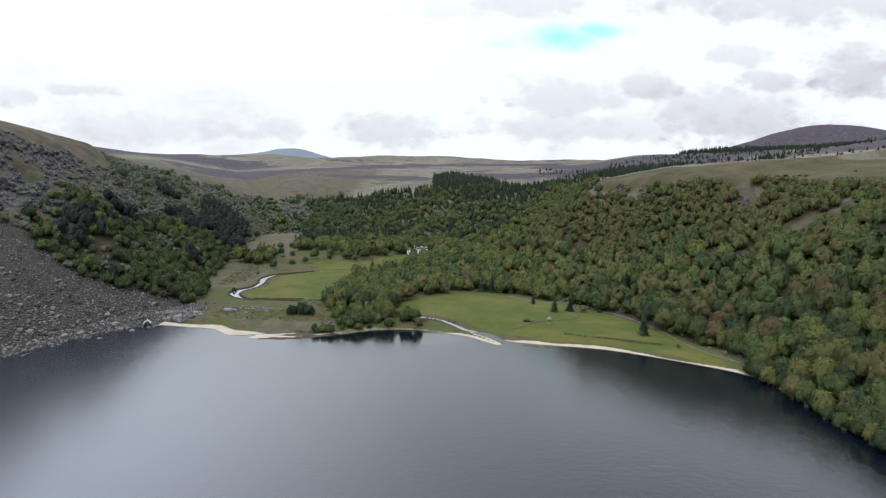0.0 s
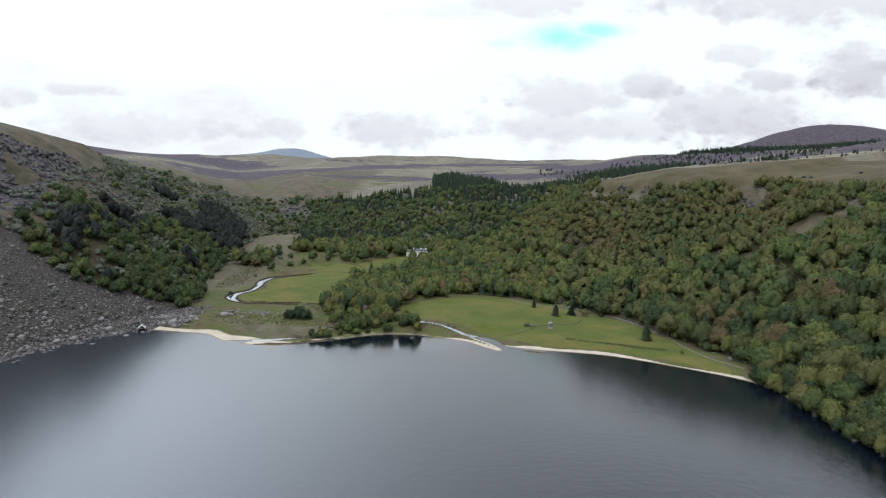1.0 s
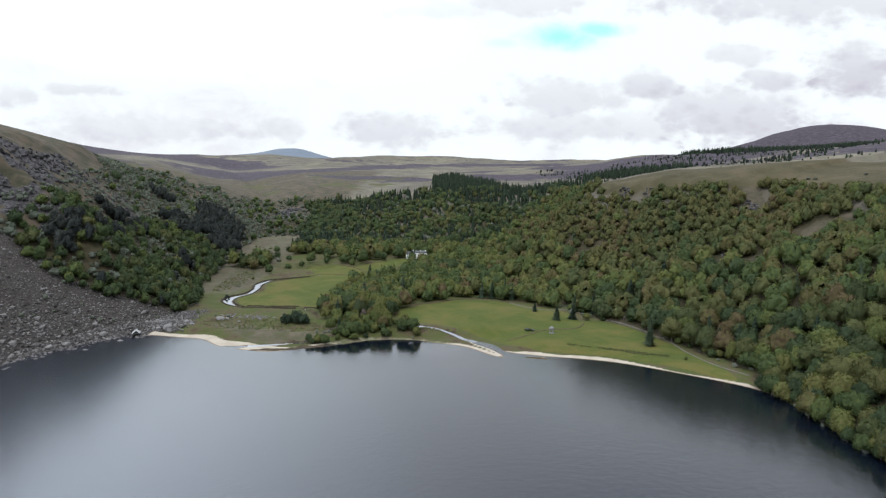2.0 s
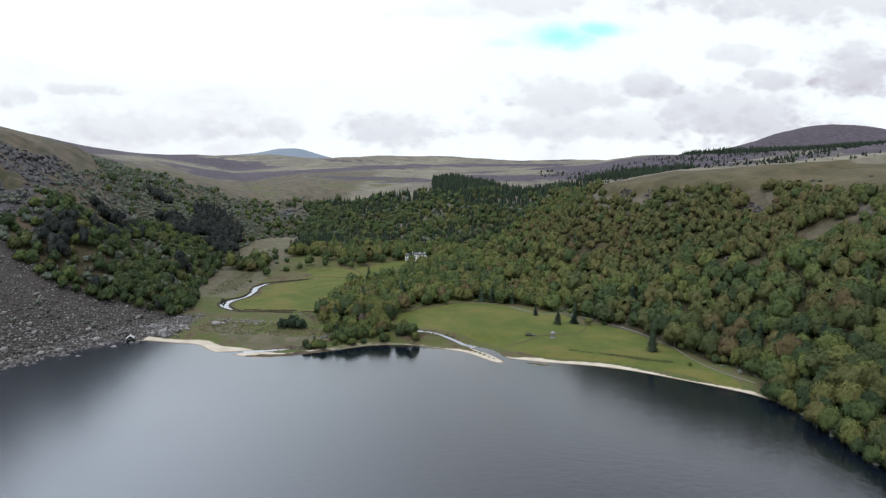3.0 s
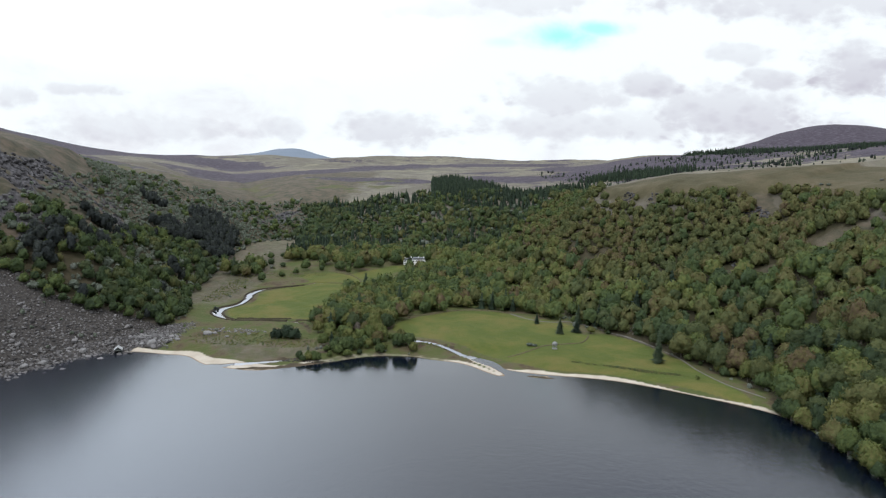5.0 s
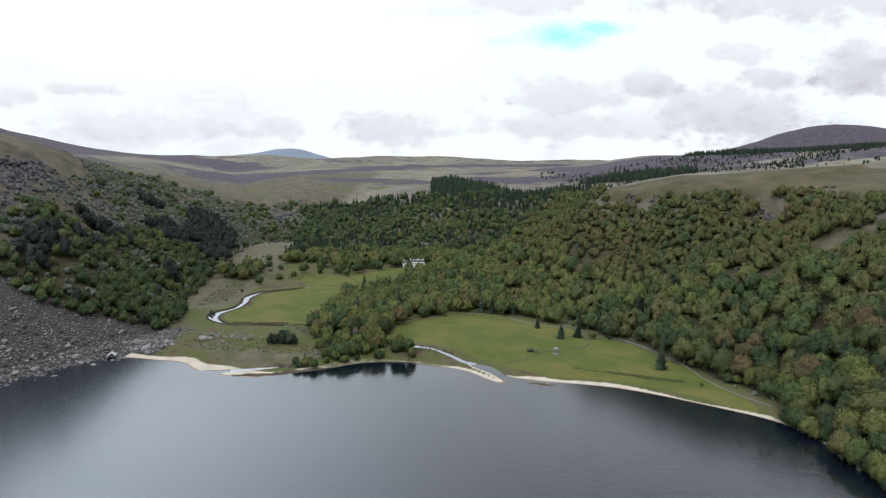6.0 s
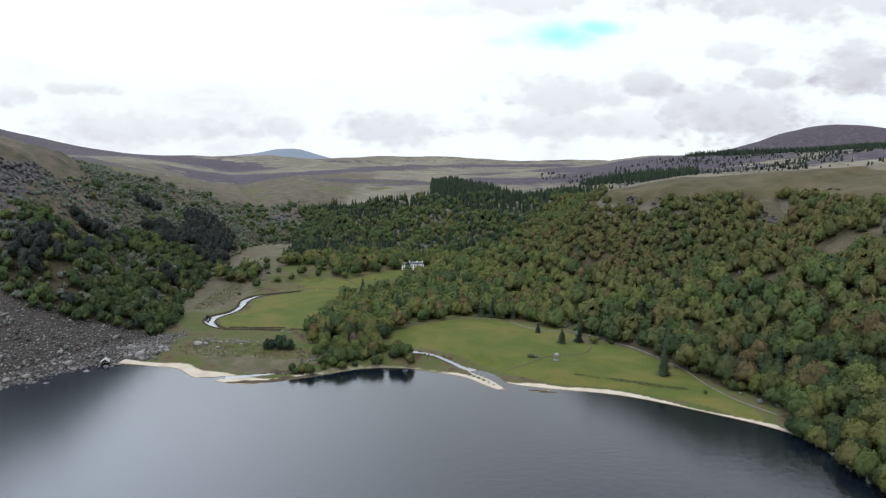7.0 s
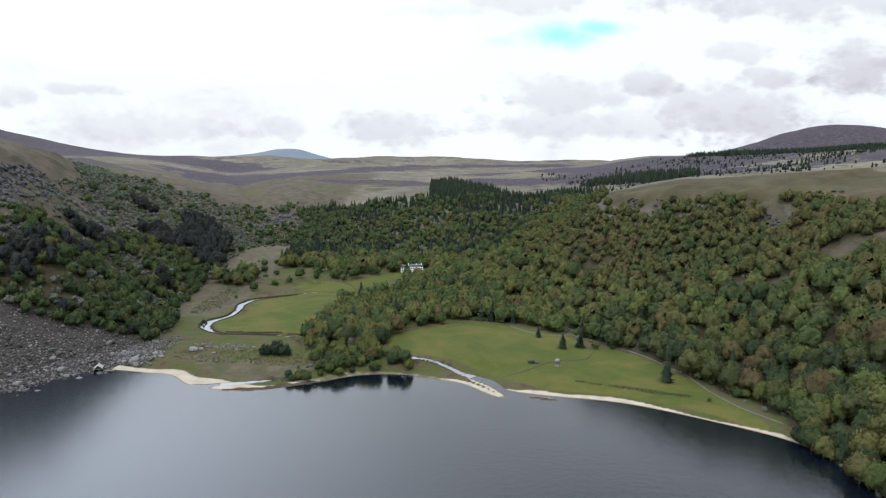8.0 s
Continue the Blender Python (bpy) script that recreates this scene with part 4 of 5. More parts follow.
    lake, d, past, open_, z, n1, n2, r = survey(x, y)
    brook, _ = nearest(x, y, BROOK)
    add((lake > 2.0) & (lake < 24) & (brook > 5) & (r[3] < 0.62 - 0.3 * ss(x, -40, -15)), x, y, z, np.where(r[1] < 0.3, "scrub", "green"), 0.32 + 0.36 * r[0], 0.3 + 0.6 * r[2], lake)
    # bushes here and there along the banks
    x, y = scatter(-250, 180, 425, 800, 13.0, 8)
    lake, d, past, open_, z, n1, n2, r = survey(x, y)
    m = ~open_ & (d < 8) & ~among(x, y, GROVES) & (lake > 14) & ~lawn_spot(x, y) & (r[3] < 0.07 + 0.36 * ss(d, -14, -2))
    add(m, x, y, z, np.where(r[1] < 0.5, "green", "scrub"), 0.22 + 0.4 * r[0], 0.2 + 0.6 * r[2], lake)
    # scattered trees on the rough ground at the head of the valley
    x, y = scatter(-215, -95, 668, 800, 11.0, 12)
    lake, d, past, open_, z, n1, n2, r = survey(x, y)
    add(~open_ & (d < 6) & ~among(x, y, GROVES) & (r[3] < 0.26) & (signed(x, y, LAWN)[0] > 2), x, y, z, np.where(r[1] < 0.3, "scrub", "green"), 0.5 + 0.55 * r[0], 0.1 + 0.6 * r[2], lake)
    # spruce plantation behind the rim
    x, y = scatter(-40, 420, 850, 1460, 7.2, 9)
    lake, d, past, open_, z, n1, n2, r = survey(x, y)
    front = 1034 - 1.1 * (x + 13) + 40 * (n1 - 0.5)
    m = (past > np.where(x > 40, 6, -10)) & (x > -14 + 26 * (n1 - 0.5) - 0.02 * (y - 1000)) & (x < 265) & (y > np.where(x > 60, 690, front)) & (y < front + np.maximum(50, 330 - 2.2 * x) + 40 * (n2 - 0.5)) & (upper_field(x, y, past) < 0.3)
    add(m, x, y, z, "spruce", 0.74 + 0.24 * r[0] + 0.2 * n2, 0.1 + 0.6 * r[2], lake)
    # a second stand of spruce behind the end of the oak wood
    x, y = scatter(200, 440, 940, 1180, 8.0, 15)
    lake, d, past, open_, z, n1, n2, r = survey(x, y)
    add(blob(x, y, 315, 1050, 85, 75) < 0.5 + n1, x, y, z, "spruce", 0.70 + 0.3 * r[0], 0.1 + 0.6 * r[2], lake)
    # hedge line, stray conifers and wind-breaks of the plateau
    x, y = scatter(200, 1300, 600, 1900, 9.0, 10)
    lake, d, past, open_, z, n1, n2, r = survey(x, y)
    rough = (upper_field(x, y, past) < 0.05) & (past > 40)
    top = np.interp(x, [180, 250, 283, 320, 400, 600], [712, 694, 650, 618, 610, 600])
    hedge = rough & (y - top < 90) & (n1 > 0.45) & (r[3] < 0.5)
    belt = (np.abs(y - 1480 - 0.05 * (x - 600)) < 130) & (x > 600 + 60 * (n1 - 0.5))
    add(hedge, x, y, z, np.where(r[1] < 0.4, "scrub", np.where(r[1] < 0.7, "pine", "spruce")), 0.2 + 0.25 * r[0], 0.3 * r[2], lake)
    add(rough & ~hedge & (belt & (r[3] < 0.9) | ~belt & (n1 > 0.44) & (r[3] < 0.36) & (y < 1400)), x, y, z, np.where(belt | (r[1] < 0.45), "spruce", np.where(r[1] < 0.6, "pine", "scrub")), np.where(belt, 0.85, 0.28) + 0.35 * r[0], 0.6 * r[2], lake)
    return np.vstack(rows)


def lawn_spot(x, y):
    return (np.abs(x - HOUSE[0] - 2) < 20) & (y > 690) & (y < 770)


def build_woods():
    rows = plant()
    order = np.argsort(rows[:, 6])
    leafy = [i for i in order if rows[i, 3] in (0, 1) and 225 < rows[i, 1] < 700 and rows[i, 0] > -120][:290]
    single = np.zeros(len(rows), bool)
    single[leafy] = True
    # trees that stand nearest the water, each a thing of its own
    models = {}
    for k, name in ((0, "oak_tree"), (1, "broadleaf_tree")):
        label = "spring oak tree with an olive-brown budding crown on the slope" if k == 0 else "round fresh green broadleaf tree near the lake shore"
        models[k] = [near_tree(KINDS[k], 100 + 10 * k + v, name, label) for v in range(5)]
    used = set()
    for i in leafy:
        x, y, z, k, s, tone, _ = rows[i]
        v = int(rng.integers(5))
        m = pose(x, y, z - 0.3, 0, 0, rng.uniform(0, 360)) @ Matrix.Diagonal((s * rng.uniform(0.9, 1.12), s * rng.uniform(0.9, 1.12), s * rng.uniform(0.9, 1.15), 1))
        ob = models[int(k)][v]
        if (k, v) in used:
            ob = copy_thing(ob, m)
        used.add((k, v))
        ob.matrix_basis = m
        tagged(ob, group="trees of the lake-side wood")
    # the rest of the woods
    for k, name, label in ((0, "oak_wood", "dense oak wood in olive and brown spring leaf on the hillside"), (1, "broadleaf_wood", "mixed green broadleaf wood on slopes and valley floor"), (2, "pine_wood", "dark clumps of old pines on the rocky slope"), (3, "spruce_plantation", "dark spruce plantation along the valley rim"), (4, "scrub", "grey-green birch and willow scrub on the rocky hillside")):
        verts, tones = [], []
        for level in (1, 2):
            pool = [crown_quads(KINDS[k], level, np.random.default_rng(500 + 40 * k + 7 * level + v)) for v in range(6)]
            for x, y, z, kk, s, tone, _ in rows[(rows[:, 3] == k) & ~single & ((rows[:, 1] < (690 if k == 4 else 830)) == (level == 1))]:
                q = pool[int(rng.integers(6))]
                a = rng.uniform(0, 2 * math.pi)
                c, sn = math.cos(a), math.sin(a)
                w = q[:, :3] * (s * rng.uniform(0.9, 1.1), s * rng.uniform(0.9, 1.1), s * rng.uniform(0.88, 1.15))
                verts.append(np.stack([w[:, 0] * c - w[:, 1] * sn + x, w[:, 0] * sn + w[:, 1] * c + y, w[:, 2] + z - 0.6, q[:, 3] * c - q[:, 4] * sn, q[:, 3] * sn + q[:, 4] * c, q[:, 5]], 1))
                tones.append(np.full(len(q), tone))
        if verts:
            tagged(new(name, quads_mesh(name, np.vstack(verts), LEAF[KINDS[k]][0], np.concatenate(tones))), label, "wood", kind="stuff")


build_woods()

# ------------------------------------------------------------------ stones


def ico(sub=1):
    bm = bmesh.new()
    bmesh.ops.create_icosphere(bm, subdivisions=sub, radius=1.0)
    v = np.array([x.co[:] for x in bm.verts])
    f = np.array([[w.index for w in x.verts] for x in bm.faces])
    bm.free()
    return v, f


ICO1, ICO2 = ico(1), ico(2)


def rock_shape(rg, base, rough=0.3, flat=0.7):
    v, f = base
    v = v * (1 + rg.uniform(-rough, rough, (len(v), 1)))
    v = np.sign(v) * np.abs(v) ** 0.8 * (rg.uniform(0.8, 1.3), rg.uniform(0.7, 1.0), rg.uniform(0.5, 0.8) * flat / 0.7)
    return v, f


def heap(name, x, y, size, mat, label, category, seed, sink=0.25, base=ICO1):
    """Many stones as one mesh, each half sunk in the ground."""
    rg = np.random.default_rng(seed)
    z = height(x, y)
    pool = [rock_shape(rg, base) for _ in range(24)]
    vs, fs, n = [], [], 0
    for px, py, pz, s in zip(x, y, z, size):
        v, f = pool[int(rg.integers(24))]
        a, tilt = rg.uniform(0, 2 * math.pi), rg.uniform(-0.5, 0.5)
        c, sn = math.cos(a), math.sin(a)
        w = v * s
        w = np.stack([w[:, 0] * c - w[:, 1] * sn, w[:, 0] * sn + w[:, 1] * c, w[:, 2] + tilt * w[:, 0]], 1)
        vs.append(w + (px, py, pz + s * (0.5 - sink) * 0.6))
        fs.append(f + n)
        n += len(v)
    me = fill(bpy.data.meshes.new(name), np.vstack(vs), np.vstack(fs), mat)
    tagged(new(name, me), label, category, kind="stuff")


def zone_points(key, x0, x1, y0, y1, step, seed, keep, level=0.5):
    x, y = scatter(x0, x1, y0, y1, step, seed)
    z = zones(x, y)
    r = rng.uniform(0, 1, x.size)
    m = (z[key] > level * (0.7 + 0.6 * r)) & (r < keep)
    return x[m], y[m]


SCREE = stone_material("scree_stone", (0.029, 0.026, 0.026), (0.182, 0.173, 0.170))
CRAG = stone_material("crag_stone", (0.018, 0.017, 0.018), (0.088, 0.084, 0.086))
x, y = zone_points("scree", -400, -175, 300, 500, 2.05, 21, 0.97, 0.42)
low = ss(-signed(x, y, LAKE)[0], -70, 0)
heap("scree", x, y, (0.48 + 0.45 * rng.uniform(0, 1, x.size) ** 2 + 0.9 * (rng.uniform(0, 1, x.size) < 0.03)) * (0.85 + 0.55 * low), SCREE, "grey scree of loose angular boulders running down to the water", "scree", 31)
x, y = zone_points("crag", -470, -240, 430, 1130, 3.4, 22, 0.8, 0.6)
heap("crag", x, y, 1.0 + 2.2 * rng.uniform(0, 1, x.size) ** 2.5, CRAG, "dark broken crags standing out of the steep hillside", "crag", 32, 0.62)
# pale outcrops in the east wood, and rubble on the valley floor
for k, (cx, cy, rx, ry, count, size, label) in enumerate((
    (187, 660, 7, 10, 60, 1.6, "pale rocky outcrop at the rim of the oak wood"), (205, 636, 6, 8, 30, 1.2, "pale rocky outcrop at the rim of the oak wood"), (262, 552, 10, 12, 60, 1.5, "grey crag among the trees below the pasture"),
    (229, 506, 7, 11, 40, 1.4, "grey crag among the trees below the pasture"), (-150, 478, 26, 6, 120, 0.7, "low rubble of grey stones on the valley floor"), (147, 480, 9, 5, 40, 0.7, "tumbled stones at the edge of the meadow"), (-196, 456, 18, 9, 130, 1.0, "tumbled boulders above the beach"), (-82, 421, 22, 4, 90, 0.5, "dark stones and driftwood along the sand bar"),
)):
    a, q = rng.uniform(0, 2 * math.pi, count), np.sqrt(rng.uniform(0, 1, count))
    heap("outcrop" if k < 4 else "rubble", cx + rx * q * np.cos(a), cy + ry * q * np.sin(a), size * (0.4 + rng.uniform(0, 1, count)), CRAG if k in (0, 1, 2, 3, 7) else STONE, label, "rock", 40 + k, 0.35)


def boulder(x, y, size, seed, label):
    rg = np.random.default_rng(seed)
    v, f = rock_shape(rg, ICO2, 0.16, 0.7)
    me = fill(bpy.data.meshes.new("boulder"), v * size, f, STONE)
    ob = tagged(new("boulder", me), label, "boulder", "boulders by the beach")
    ob.matrix_world = pose(x, y, height([x], [y])[0] + size * 0.22, 0, 0, rg.uniform(0, 360))


for k, (x, y, s) in enumerate(((-164, 467, 2.6), (-160, 469, 1.7), (-167, 471, 1.6), (-194, 446, 3.2), (-201, 446, 2.0), (-179, 452, 1.6), (-149, 462, 1.2), (-186, 458, 2.0), (-136, 470, 1.3), (-232, 430, 2.4), (-241, 404, 2.6), (-247, 396, 2.2))):
    boulder(x, y, s, 60 + k, "large pale grey boulder lying on the grass above the beach" if k < 9 else "large pale boulder at the foot of the scree")

# ------------------------------------------------------------------ buildings and small works


def part(name, bm, material, parent, label=""):
    me = bpy.data.meshes.new(name)
    bm.to_mesh(me)
    bm.free()
    me.materials.append(material)
    ob = new(name, me)
    ob.parent = parent
    if label:
        ob["label"] = label
    return ob


def box(x0, x1, y0, y1, z0, z1, bevel=0.0):
    bm = bmesh.new()
    bmesh.ops.create_cube(bm, size=1.0, matrix=Matrix.Translation(((x0 + x1) / 2, (y0 + y1) / 2, (z0 + z1) / 2)) @ Matrix.Diagonal((x1 - x0, y1 - y0, z1 - z0, 1)))
    if bevel:
        bmesh.ops.bevel(bm, geom=bm.edges[:], offset=bevel, segments=1, affect="EDGES")
    return bm


def prism(outline, y0, y1):
    """An outline in x and z, drawn out along y."""
    bm = bmesh.new()
    a = [bm.verts.new((x, y0, z)) for x, z in outline]
    b = [bm.verts.new((x, y1, z)) for x, z in outline]
    bm.faces.new(a)
    bm.faces.new(b[::-1])
    for i in range(len(a)):
        j = (i + 1) % len(a)
        bm.faces.new((a[j], a[i], b[i], b[j]))
    bmesh.ops.recalc_face_normals(bm, faces=bm.faces[:])
    return bm


def drum(r0, r1, z0, z1, sides=16, x=0.0, y=0.0):
    bm = bmesh.new()
    bmesh.ops.create_cone(bm, cap_ends=True, segments=sides, radius1=r0, radius2=r1, depth=z1 - z0, matrix=Matrix.Translation((x, y, (z0 + z1) / 2)))
    return bm


def plain(name, a, b, rough=0.8, scale=0.8):
    m, n = surface(name)
    p = place(n)
    finish(n, n.ramp(n.noise(p, scale, 6, 0.65), [(0.3, a), (0.7, b)]), rough, n.noise(p, scale * 6, 4), 0.01)
    return m


LIME = plain("lime_wash", (0.66, 0.66, 0.63), (0.82, 0.82, 0.80))
SLATE = plain("slate", (0.09, 0.095, 0.105), (0.17, 0.175, 0.185), 0.6, 1.5)
TIN = plain("weathered_tin", (0.27, 0.28, 0.28), (0.40, 0.40, 0.39), 0.55, 0.7)
BOARD = plain("tarred_board", (0.022, 0.028, 0.024), (0.05, 0.055, 0.05), 0.8, 2.0)
TIMBER = plain("grey_timber", (0.09, 0.08, 0.07), (0.17, 0.155, 0.14), 0.9, 2.0)
GRAVEL = plain("gravel", (0.075, 0.070, 0.060), (0.135, 0.125, 0.108), 0.95, 0.5)
TURF = plain("turf_bank", (0.050, 0.046, 0.026), (0.105, 0.090, 0.050), 0.95, 0.6)
PALE = plain("pale_stone", (0.150, 0.150, 0.146), (0.225, 0.225, 0.217), 0.8, 1.5)
PEATY = plain("wet_peat", (0.018, 0.015, 0.010), (0.048, 0.038, 0.024), 0.9, 0.8)
GLASS = plain("dark_pane", (0.020, 0.024, 0.028), (0.035, 0.04, 0.045), 0.08, 0.3)


def build_boathouse():
    root = tagged(new("boathouse"), "small dark boathouse with pale tin roof on the shore", "boathouse")
    root.matrix_world = pose(-211.5, 435.2, 0.35, 0, 0, 24)
    for sx in (-2.2, 2.08):
        part("side_wall", box(sx, sx + 0.12, -3, 3, -0.9, 2.1), BOARD, root)
    part("back_wall", prism([(-2.08, -0.9), (2.08, -0.9), (2.08, 2.1), (0, 3.8), (-2.08, 2.1)], 2.88, 3.0), BOARD, root)
    front = part("front_gable", prism([(-2.08, 1.7), (2.08, 1.7), (2.08, 2.1), (0, 3.8), (-2.08, 2.1)], -3.0, -2.88), BOARD, root)
    part("fascia", box(-2.1, 2.1, -3.06, -3.0, 1.62, 1.78), TIN, front)
    for sx in (-1, 1):
        part("roof_sheet", prism([(0, 3.86), (sx * 2.6, 1.76), (sx * 2.6, 1.86), (0, 3.98)], -3.35, 3.35), TIN, root, "pale weathered tin roof slope")
    part("ridge_cap", box(-0.14, 0.14, -3.36, 3.36, 3.9, 4.02), TIN, root)
    jetty = tagged(new("jetty"), "short dark timber jetty on posts beside the boathouse", "jetty")
    jetty.matrix_world = pose(-204.5, 434.6, 0.1, 0, 0, -8)
    for i in range(12):
        part("plank", box(-3.0 + i * 0.52, -2.52 + i * 0.52, -1.1, 1.1, 0.52, 0.6), TIMBER, jetty)
    for px in (-2.8, 0, 2.8):
        for py in (-0.95, 0.95):
            part("post", drum(0.12, 0.11, -1.2, 0.52, 8, px, py), TIMBER, jetty)


build_boathouse()


def build_lodge():
    x0, y0 = -27.0, 757.0
    z0 = float(height([x0], [y0 - 4])[0])
    root = tagged(new("house"), "white gothic country lodge with slate roofs among the trees", "house")
    root.matrix_world = pose(x0, y0, z0, 0, 0, 6)

    def window(wx, wy, wz, w, h, parent):
        f = part("window", prism([(wx - w / 2 - 0.12, wz - 0.1), (wx + w / 2 + 0.12, wz - 0.1), (wx + w / 2 + 0.12, wz + h), (wx, wz + h + 0.55), (wx - w / 2 - 0.12, wz + h)], wy - 0.06, wy + 0.05), PALE, parent)
        for s in (-1, 1):
            part("pane", box(wx + s * w / 4 - w / 4 + 0.05, wx + s * w / 4 + w / 4 - 0.05, wy - 0.09, wy - 0.065, wz, wz + h - 0.05), GLASS, f)

    def wing(xa, xb, ya, yb, eaves, ridge, windows, storeys):
        wall = part("wall", box(xa, xb, ya, yb, -1.5, eaves), LIME, root, "white lime-washed wall")
        part("roof", prism([(xa - 0.3, eaves + 0.02), (xb + 0.3, eaves + 0.02), (xb - 1.6, ridge), (xa + 1.6, ridge)], ya - 0.2, yb + 0.2), SLATE, root, "grey slate roof")
        for s in range(storeys):
            for i in range(windows):
                window(xa + (i + 0.5) * (xb - xa) / windows, ya, 0.9 + s * 3.0, 1.25, 1.55, wall)
        count = int((xb - xa) / 1.4)
        for i in range(count):
            part("battlement", box(xa + i * 1.4 + 0.2, xa + i * 1.4 + 1.0, ya - 0.15, ya + 0.25, eaves, eaves + 0.75), LIME, root)

    wing(-7.0, 8.0, -5.0, 4.0, 6.6, 8.8, 5, 2)
    wing(-17.0, -7.3, -1.0, 6.0, 5.2, 7.4, 3, 2)
    for cx, cy, cz in ((-15.5, 2.5, 7.2), (-8.2, 2.0, 8.6), (0.5, 0.0, 8.6), (6.5, 0.0, 8.6)):
        stack = part("chimney", box(cx - 0.55, cx + 0.55, cy - 0.45, cy + 0.45, cz - 1.6, cz + 1.3, 0.04), LIME, root)
        for s in (-0.25, 0.25):
            part("chimney_pot", drum(0.17, 0.14, cz + 1.3, cz + 1.85, 10, cx + s, cy), TIMBER, stack)
    porch = part("porch", box(-1.6, 2.6, -7.0, -5.05, -1.0, 3.4), LIME, root)
    part("door", box(-0.1, 1.1, -7.06, -7.01, 0.0, 2.3), BOARD, porch)
    part("terrace", box(-9, 11, -10.5, -7.05, -1.6, 0.0), GRAVEL, root, "pale gravel terrace")


build_lodge()


def build_temple():
    x0, y0 = 79.0, 445.0
    root = tagged(new("temple"), "small pale domed garden temple on columns in the meadow", "temple")
    root.matrix_world = pose(x0, y0, float(height([x0], [y0])[0]))
    for r, a, b in ((2.1, -0.6, 0.18), (1.85, 0.18, 0.36)):
        part("step", drum(r, r, a, b, 24), PALE, root)
    for k in range(8):
        a = k * math.pi / 4 + 0.2
        col = part("column", drum(0.17, 0.14, 0.36, 2.9, 10, 1.5 * math.cos(a), 1.5 * math.sin(a)), PALE, root)
        part("capital", box(1.5 * math.cos(a) - 0.22, 1.5 * math.cos(a) + 0.22, 1.5 * math.sin(a) - 0.22, 1.5 * math.sin(a) + 0.22, 2.9, 3.04), PALE, col)
    part("entablature", drum(1.85, 1.9, 3.04, 3.45, 24), PALE, root)
    bm = bmesh.new()
    bmesh.ops.create_uvsphere(bm, u_segments=24, v_segments=12, radius=1.7, matrix=Matrix.Translation((0, 0, 3.4)) @ Matrix.Diagonal((1, 1, 0.85, 1)))
    dome = part("dome", bm, PALE, root)
    part("finial", drum(0.14, 0.03, 4.8, 5.3, 8), PALE, dome)


build_temple()


def strip(name, points, width, rise, mat, label, category, lift=0.06, rough=0.0, kind="structure"):
    """A path or a bank laid over the ground along a line."""
    line = catmull(points, steps=8)
    t = np.gradient(line, axis=0)
    t /= np.linalg.norm(t, axis=1)[:, None]
    side = np.stack([-t[:, 1], t[:, 0]], 1)
    rg = np.random.default_rng(len(points))
    rows = []
    for off, up in ((-1, -0.4), (-0.9, lift), (-0.45, rise + lift), (0.45, rise + lift), (0.9, lift), (1, -0.4)):
        p = line + side * off * width / 2 * (1 + rough * rg.uniform(-1, 1, (len(line), 1)))
        rows.append(np.column_stack([p, height(p[:, 0], p[:, 1]) + up + (rough * rise * rg.uniform(-1, 1, len(line)) if up > lift else 0)]))
    n = len(line)
    i = np.arange(n - 1)
    f = np.vstack([np.stack([k * n + i, k * n + i + 1, (k + 1) * n + i + 1, (k + 1) * n + i], 1) for k in range(5)])
    tagged(new(name, fill(bpy.data.meshes.new(name), np.vstack(rows), f, mat, True)), label, category, kind=kind)


strip("track", [tuple(q) for q in TRACK[::8]], 1.4, 0.05, GRAVEL, "narrow grey gravel track along the foot of the wood", "track", 0.14)
strip("drive", [(60, 548), (76, 526), (88, 520), (104, 524)], 2.6, 0.05, GRAVEL, "pale gravel drive at the meadow's edge", "track", 0.12)
strip("field_bank", [(46, 434), (56, 437), (64, 443), (72, 451), (80, 455)], 1.6, 0.5, TURF, "low earth bank across the meadow", "bank", 0.0, 0.3)
strip("field_bank", [(82, 456), (90, 458), (100, 461), (106, 470), (110, 480)], 1.5, 0.45, TURF, "low earth bank across the meadow", "bank", 0.0, 0.3)
strip("river_bank", [(-160, 516), (-150, 516), (-140, 515), (-128, 516), (-117, 516)], 2.2, 0.7, PEATY, "eroded dark earth bank along the meadow", "bank", 0.0, 0.35)
strip("river_bank", [(-112, 512), (-104, 512), (-98, 506)], 2.2, 0.6, PEATY, "eroded dark earth bank along the meadow", "bank", 0.0, 0.35)
for turn in (-1, 1):
    rows_ = RIVER[(RIVER[:, 1] > 508) & (RIVER[:, 1] < 655)][::4]
    away = np.gradient(rows_[:, :2], axis=0)
    away /= np.linalg.norm(away, axis=1)[:, None]
    bank_line = rows_[:, :2] + turn * np.stack([-away[:, 1], away[:, 0]], 1) * (rows_[:, 2:3] * 1.15 + 1.0)
    strip("river_bank", [tuple(q) for q in bank_line], 1.7, 0.35, PEATY, "eroded dark earth bank beside the winding stream", "bank", 0.0, 0.4)
strip("field_bank", [(-118, 664), (-104, 664), (-94, 660), (-88, 652)], 1.8, 0.5, TURF, "low dark bank at the head of the meadow", "bank", 0.0, 0.35)
strip("field_wall", [(-24, 527), (-8, 541), (14, 556), (34, 560), (56, 552)], 1.1, 0.8, TURF, "low mossy stone wall along the top of the meadow", "wall", 0.0, 0.25)
strip("field_wall", [(-116, 712), (-98, 700), (-84, 676), (-86, 655)], 1.1, 0.8, TURF, "low mossy stone wall beside the meadow", "wall", 0.0, 0.25)

# ------------------------------------------------------------------ trees that stand alone


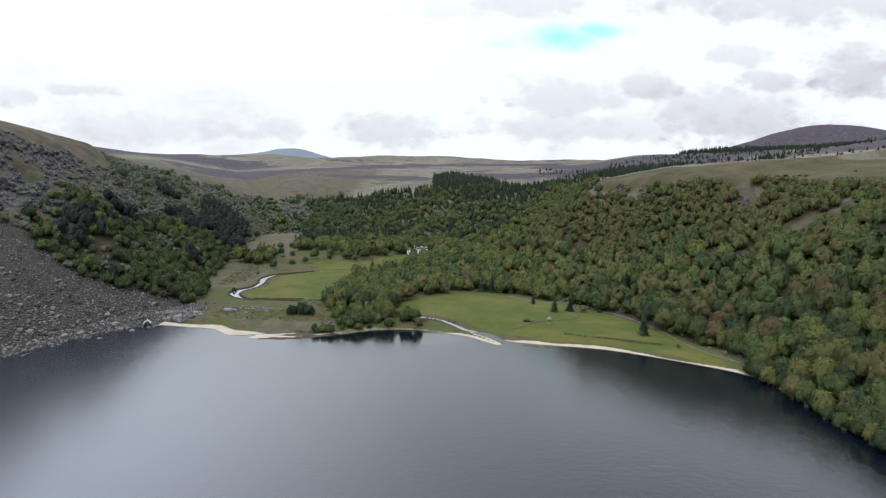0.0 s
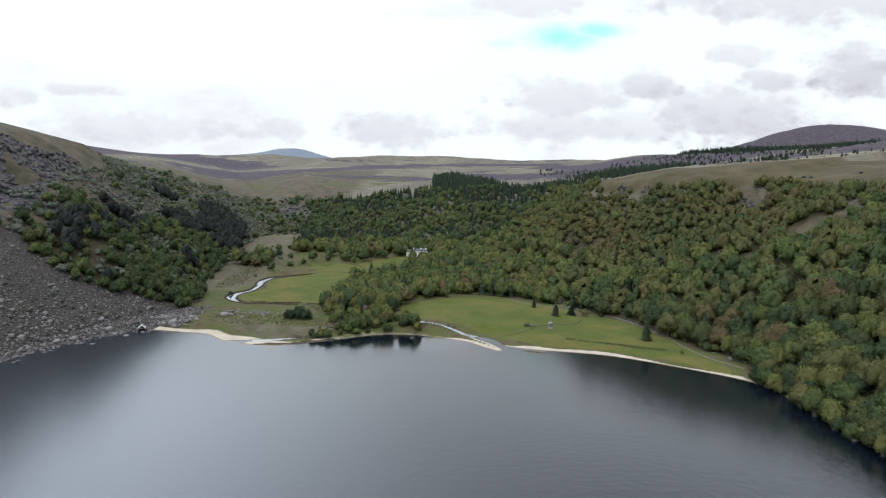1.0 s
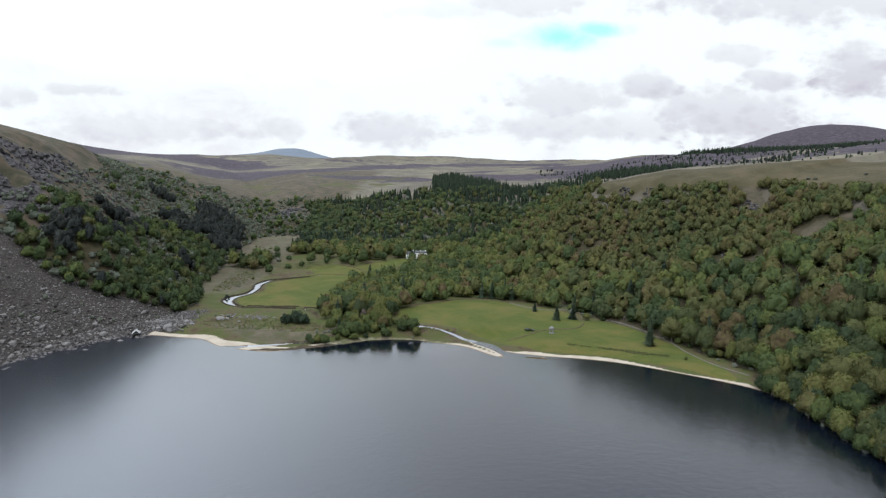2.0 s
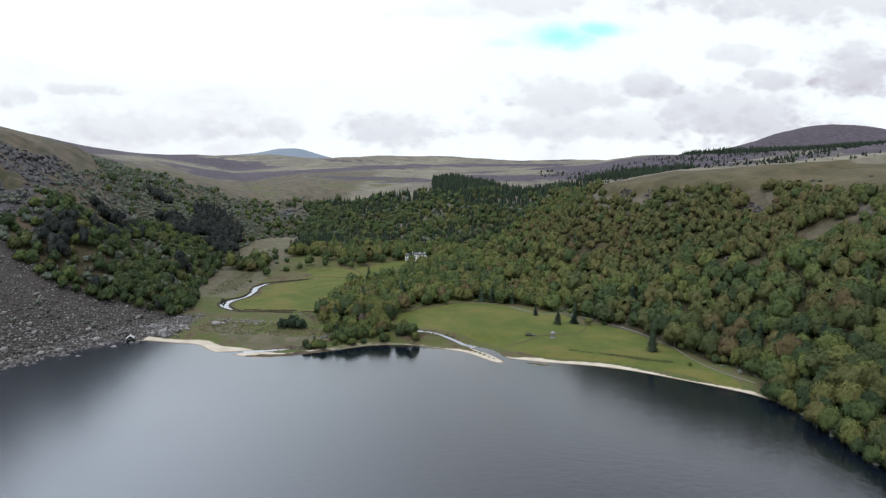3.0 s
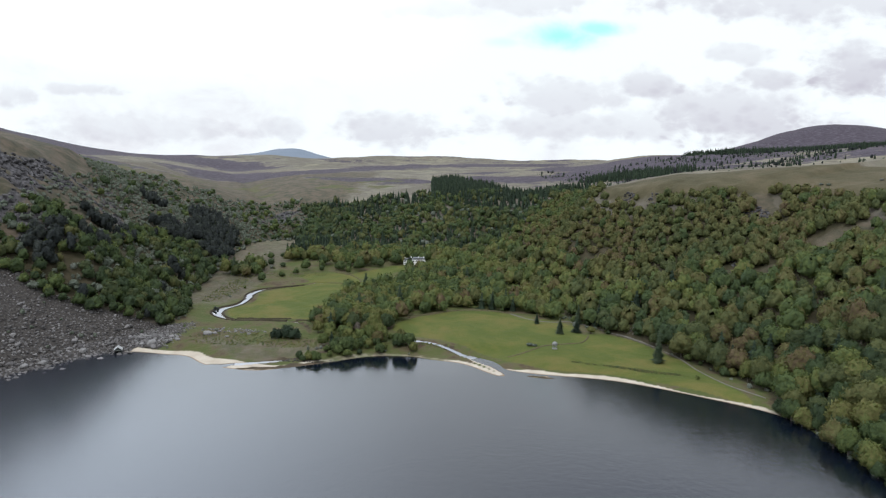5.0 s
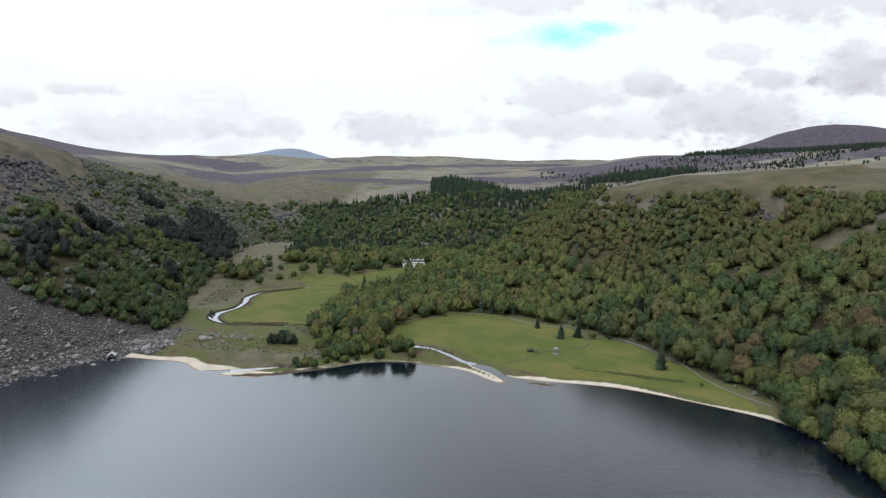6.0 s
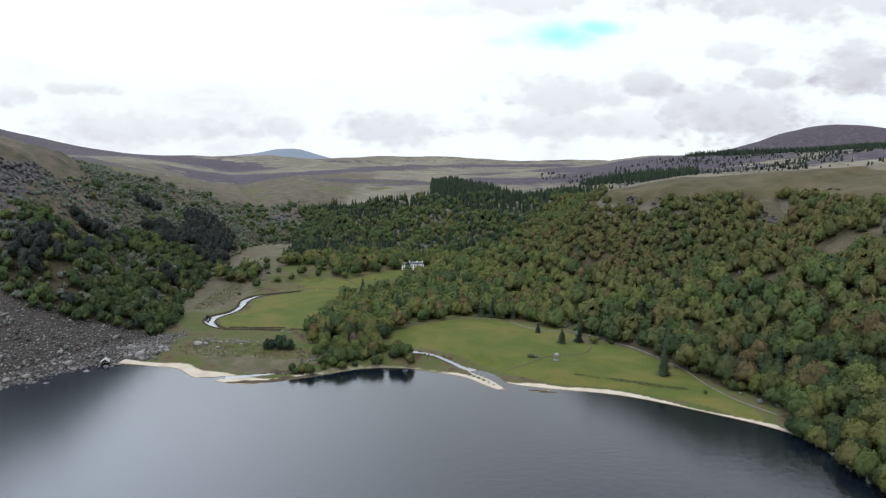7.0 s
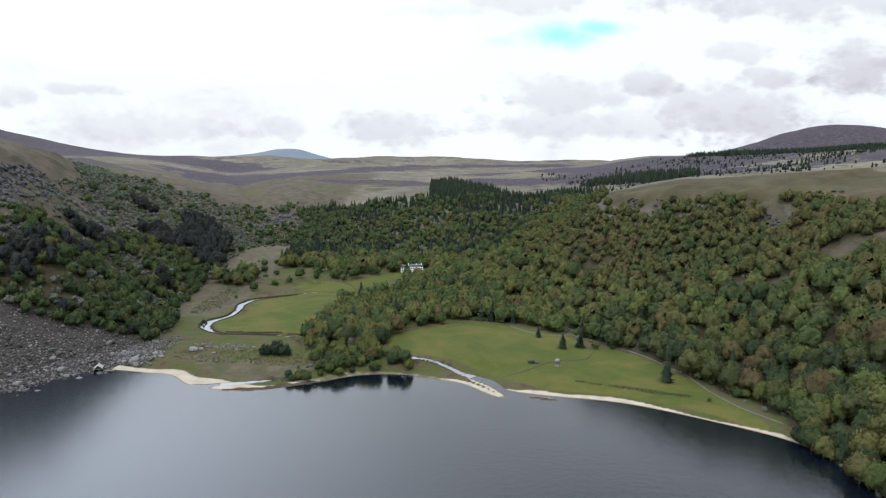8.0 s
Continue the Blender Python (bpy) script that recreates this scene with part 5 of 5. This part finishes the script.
def lone(kind, seed, name, label, x, y, s, category="tree", group=""):
    ob = near_tree(kind, seed, name, label, category)
    z = float(height([x], [y])[0])
    ob.matrix_basis = pose(x, y, z - 0.2, 0, 0, seed * 37 % 360) @ Matrix.Diagonal((s[0], s[0], s[1], 1))
    if group:
        tagged(ob, group=group)


for k, (x, y, w, h) in enumerate(((-113, 459, 0.85, 0.95), (-106, 461, 1.05, 1.2), (-100, 459, 0.8, 0.95))):
    lone("yew", 201 + k, "yew_tree", "broad almost black evergreen tree on the open grass", x, y, (w, h), group="evergreens by the stream")
lone("spruce", 211, "conifer", "small dark columnar conifer beside the drive", 77, 514, (0.75, 0.56))
lone("spruce", 212, "conifer", "dark cone-shaped conifer in the meadow", 90, 486, (1.15, 0.76))
lone("spruce", 213, "conifer", "dark conifer at the edge of the wood", 103, 489, (1.2, 0.62))
lone("spruce", 214, "tall_conifer", "tall ragged dark conifer standing alone by the lake meadow", 140, 419, (1.3, 1.42))
for k, (x, y, w, h) in enumerate(((46, 564, 1.2, 1.15), (58, 570, 1.0, 1.3), (92, 540, 1.2, 1.2), (110, 516, 1.1, 1.05), (124, 508, 1.2, 1.1))):
    lone("spruce", 215 + k, "conifer", "tall dark conifer among the broadleaf trees above the meadow", x, y, (w, h))
lone("green", 221, "bush", "round light green bush at the wood's edge", 113, 486, (0.55, 0.55), "bush")
lone("scrub", 222, "bush", "low dark bush in the meadow", 63, 452, (0.8, 0.4), "bush")
lone("scrub", 223, "bush", "low dark bush in the meadow", 66, 451, (0.6, 0.35), "bush")
lone("green", 224, "bush", "small dark green bush near the beach", 152, 387, (0.24, 0.26), "bush")
lone("twig", 231, "bare_tree", "grey leafless tree in the grove", -52, 488, (0.85, 0.8))
lone("twig", 232, "bare_tree", "grey leafless tree in the grove", -44, 482, (0.7, 0.7))
lone("twig", 233, "bare_tree", "grey leafless tree in the grove", -60, 481, (0.6, 0.65))
lone("pine", 241, "pine_tree", "dark pine in front of the house", -36, 741, (1.0, 0.85))
lone("pine", 242, "pine_tree", "dark pine beside the river", -178, 520, (0.7, 0.6))
for k, (x, y) in enumerate(((318, 556), (322, 552), (356, 538))):
    lone("scrub", 251 + k, "bush", "dark gorse bush on the hill pasture", x, y, (0.55, 0.4), "bush", "bushes on the pasture")


def build_rushes():
    """Tufts of rushes in the lake meadow."""
    rg = np.random.default_rng(77)
    quads = []
    for cx, cy, rx, ry, count in ((112, 407, 9, 2, 60), (126, 401, 9, 3, 110), (140, 396, 6, 2, 40), (92, 414, 8, 1.5, 30), (-140, 458, 36, 16, 260), (-206, 640, 12, 70, 420), (-100, 450, 22, 12, 140), (-20, 452, 28, 4, 160), (-160, 700, 40, 14, 200)):
        a, q = rg.uniform(0, 2 * math.pi, count), np.sqrt(rg.uniform(0, 1, count))
        x, y = cx + rx * q * np.cos(a), cy + ry * q * np.sin(a) - 0.35 * (rx * q * np.cos(a)) * (cx > 80)
        for px, py, pz in zip(x, y, height(x, y)):
            for _ in range(3):
                t, h, w = rg.uniform(0, math.pi), rg.uniform(0.35, 0.8), rg.uniform(0.3, 0.6)
                c, s = math.cos(t) * w, math.sin(t) * w
                for dx, dy, dz in ((-c, -s, -0.1), (c, s, -0.1), (c * 1.2, s * 1.2 + 0.2, h), (-c * 1.2, -s * 1.2 + 0.2, h)):
                    quads.append((px + dx, py + dy, pz + dz, 0.0, -0.4, 0.9))
    q = np.array(quads)
    tagged(new("rushes", quads_mesh("rushes", q, LEAF["oak"][0], np.repeat(rg.uniform(0.1, 0.8, len(q) // 12), 12))), "dark green tufts of rushes in the lake-side grass", "rushes", kind="stuff")


build_rushes()
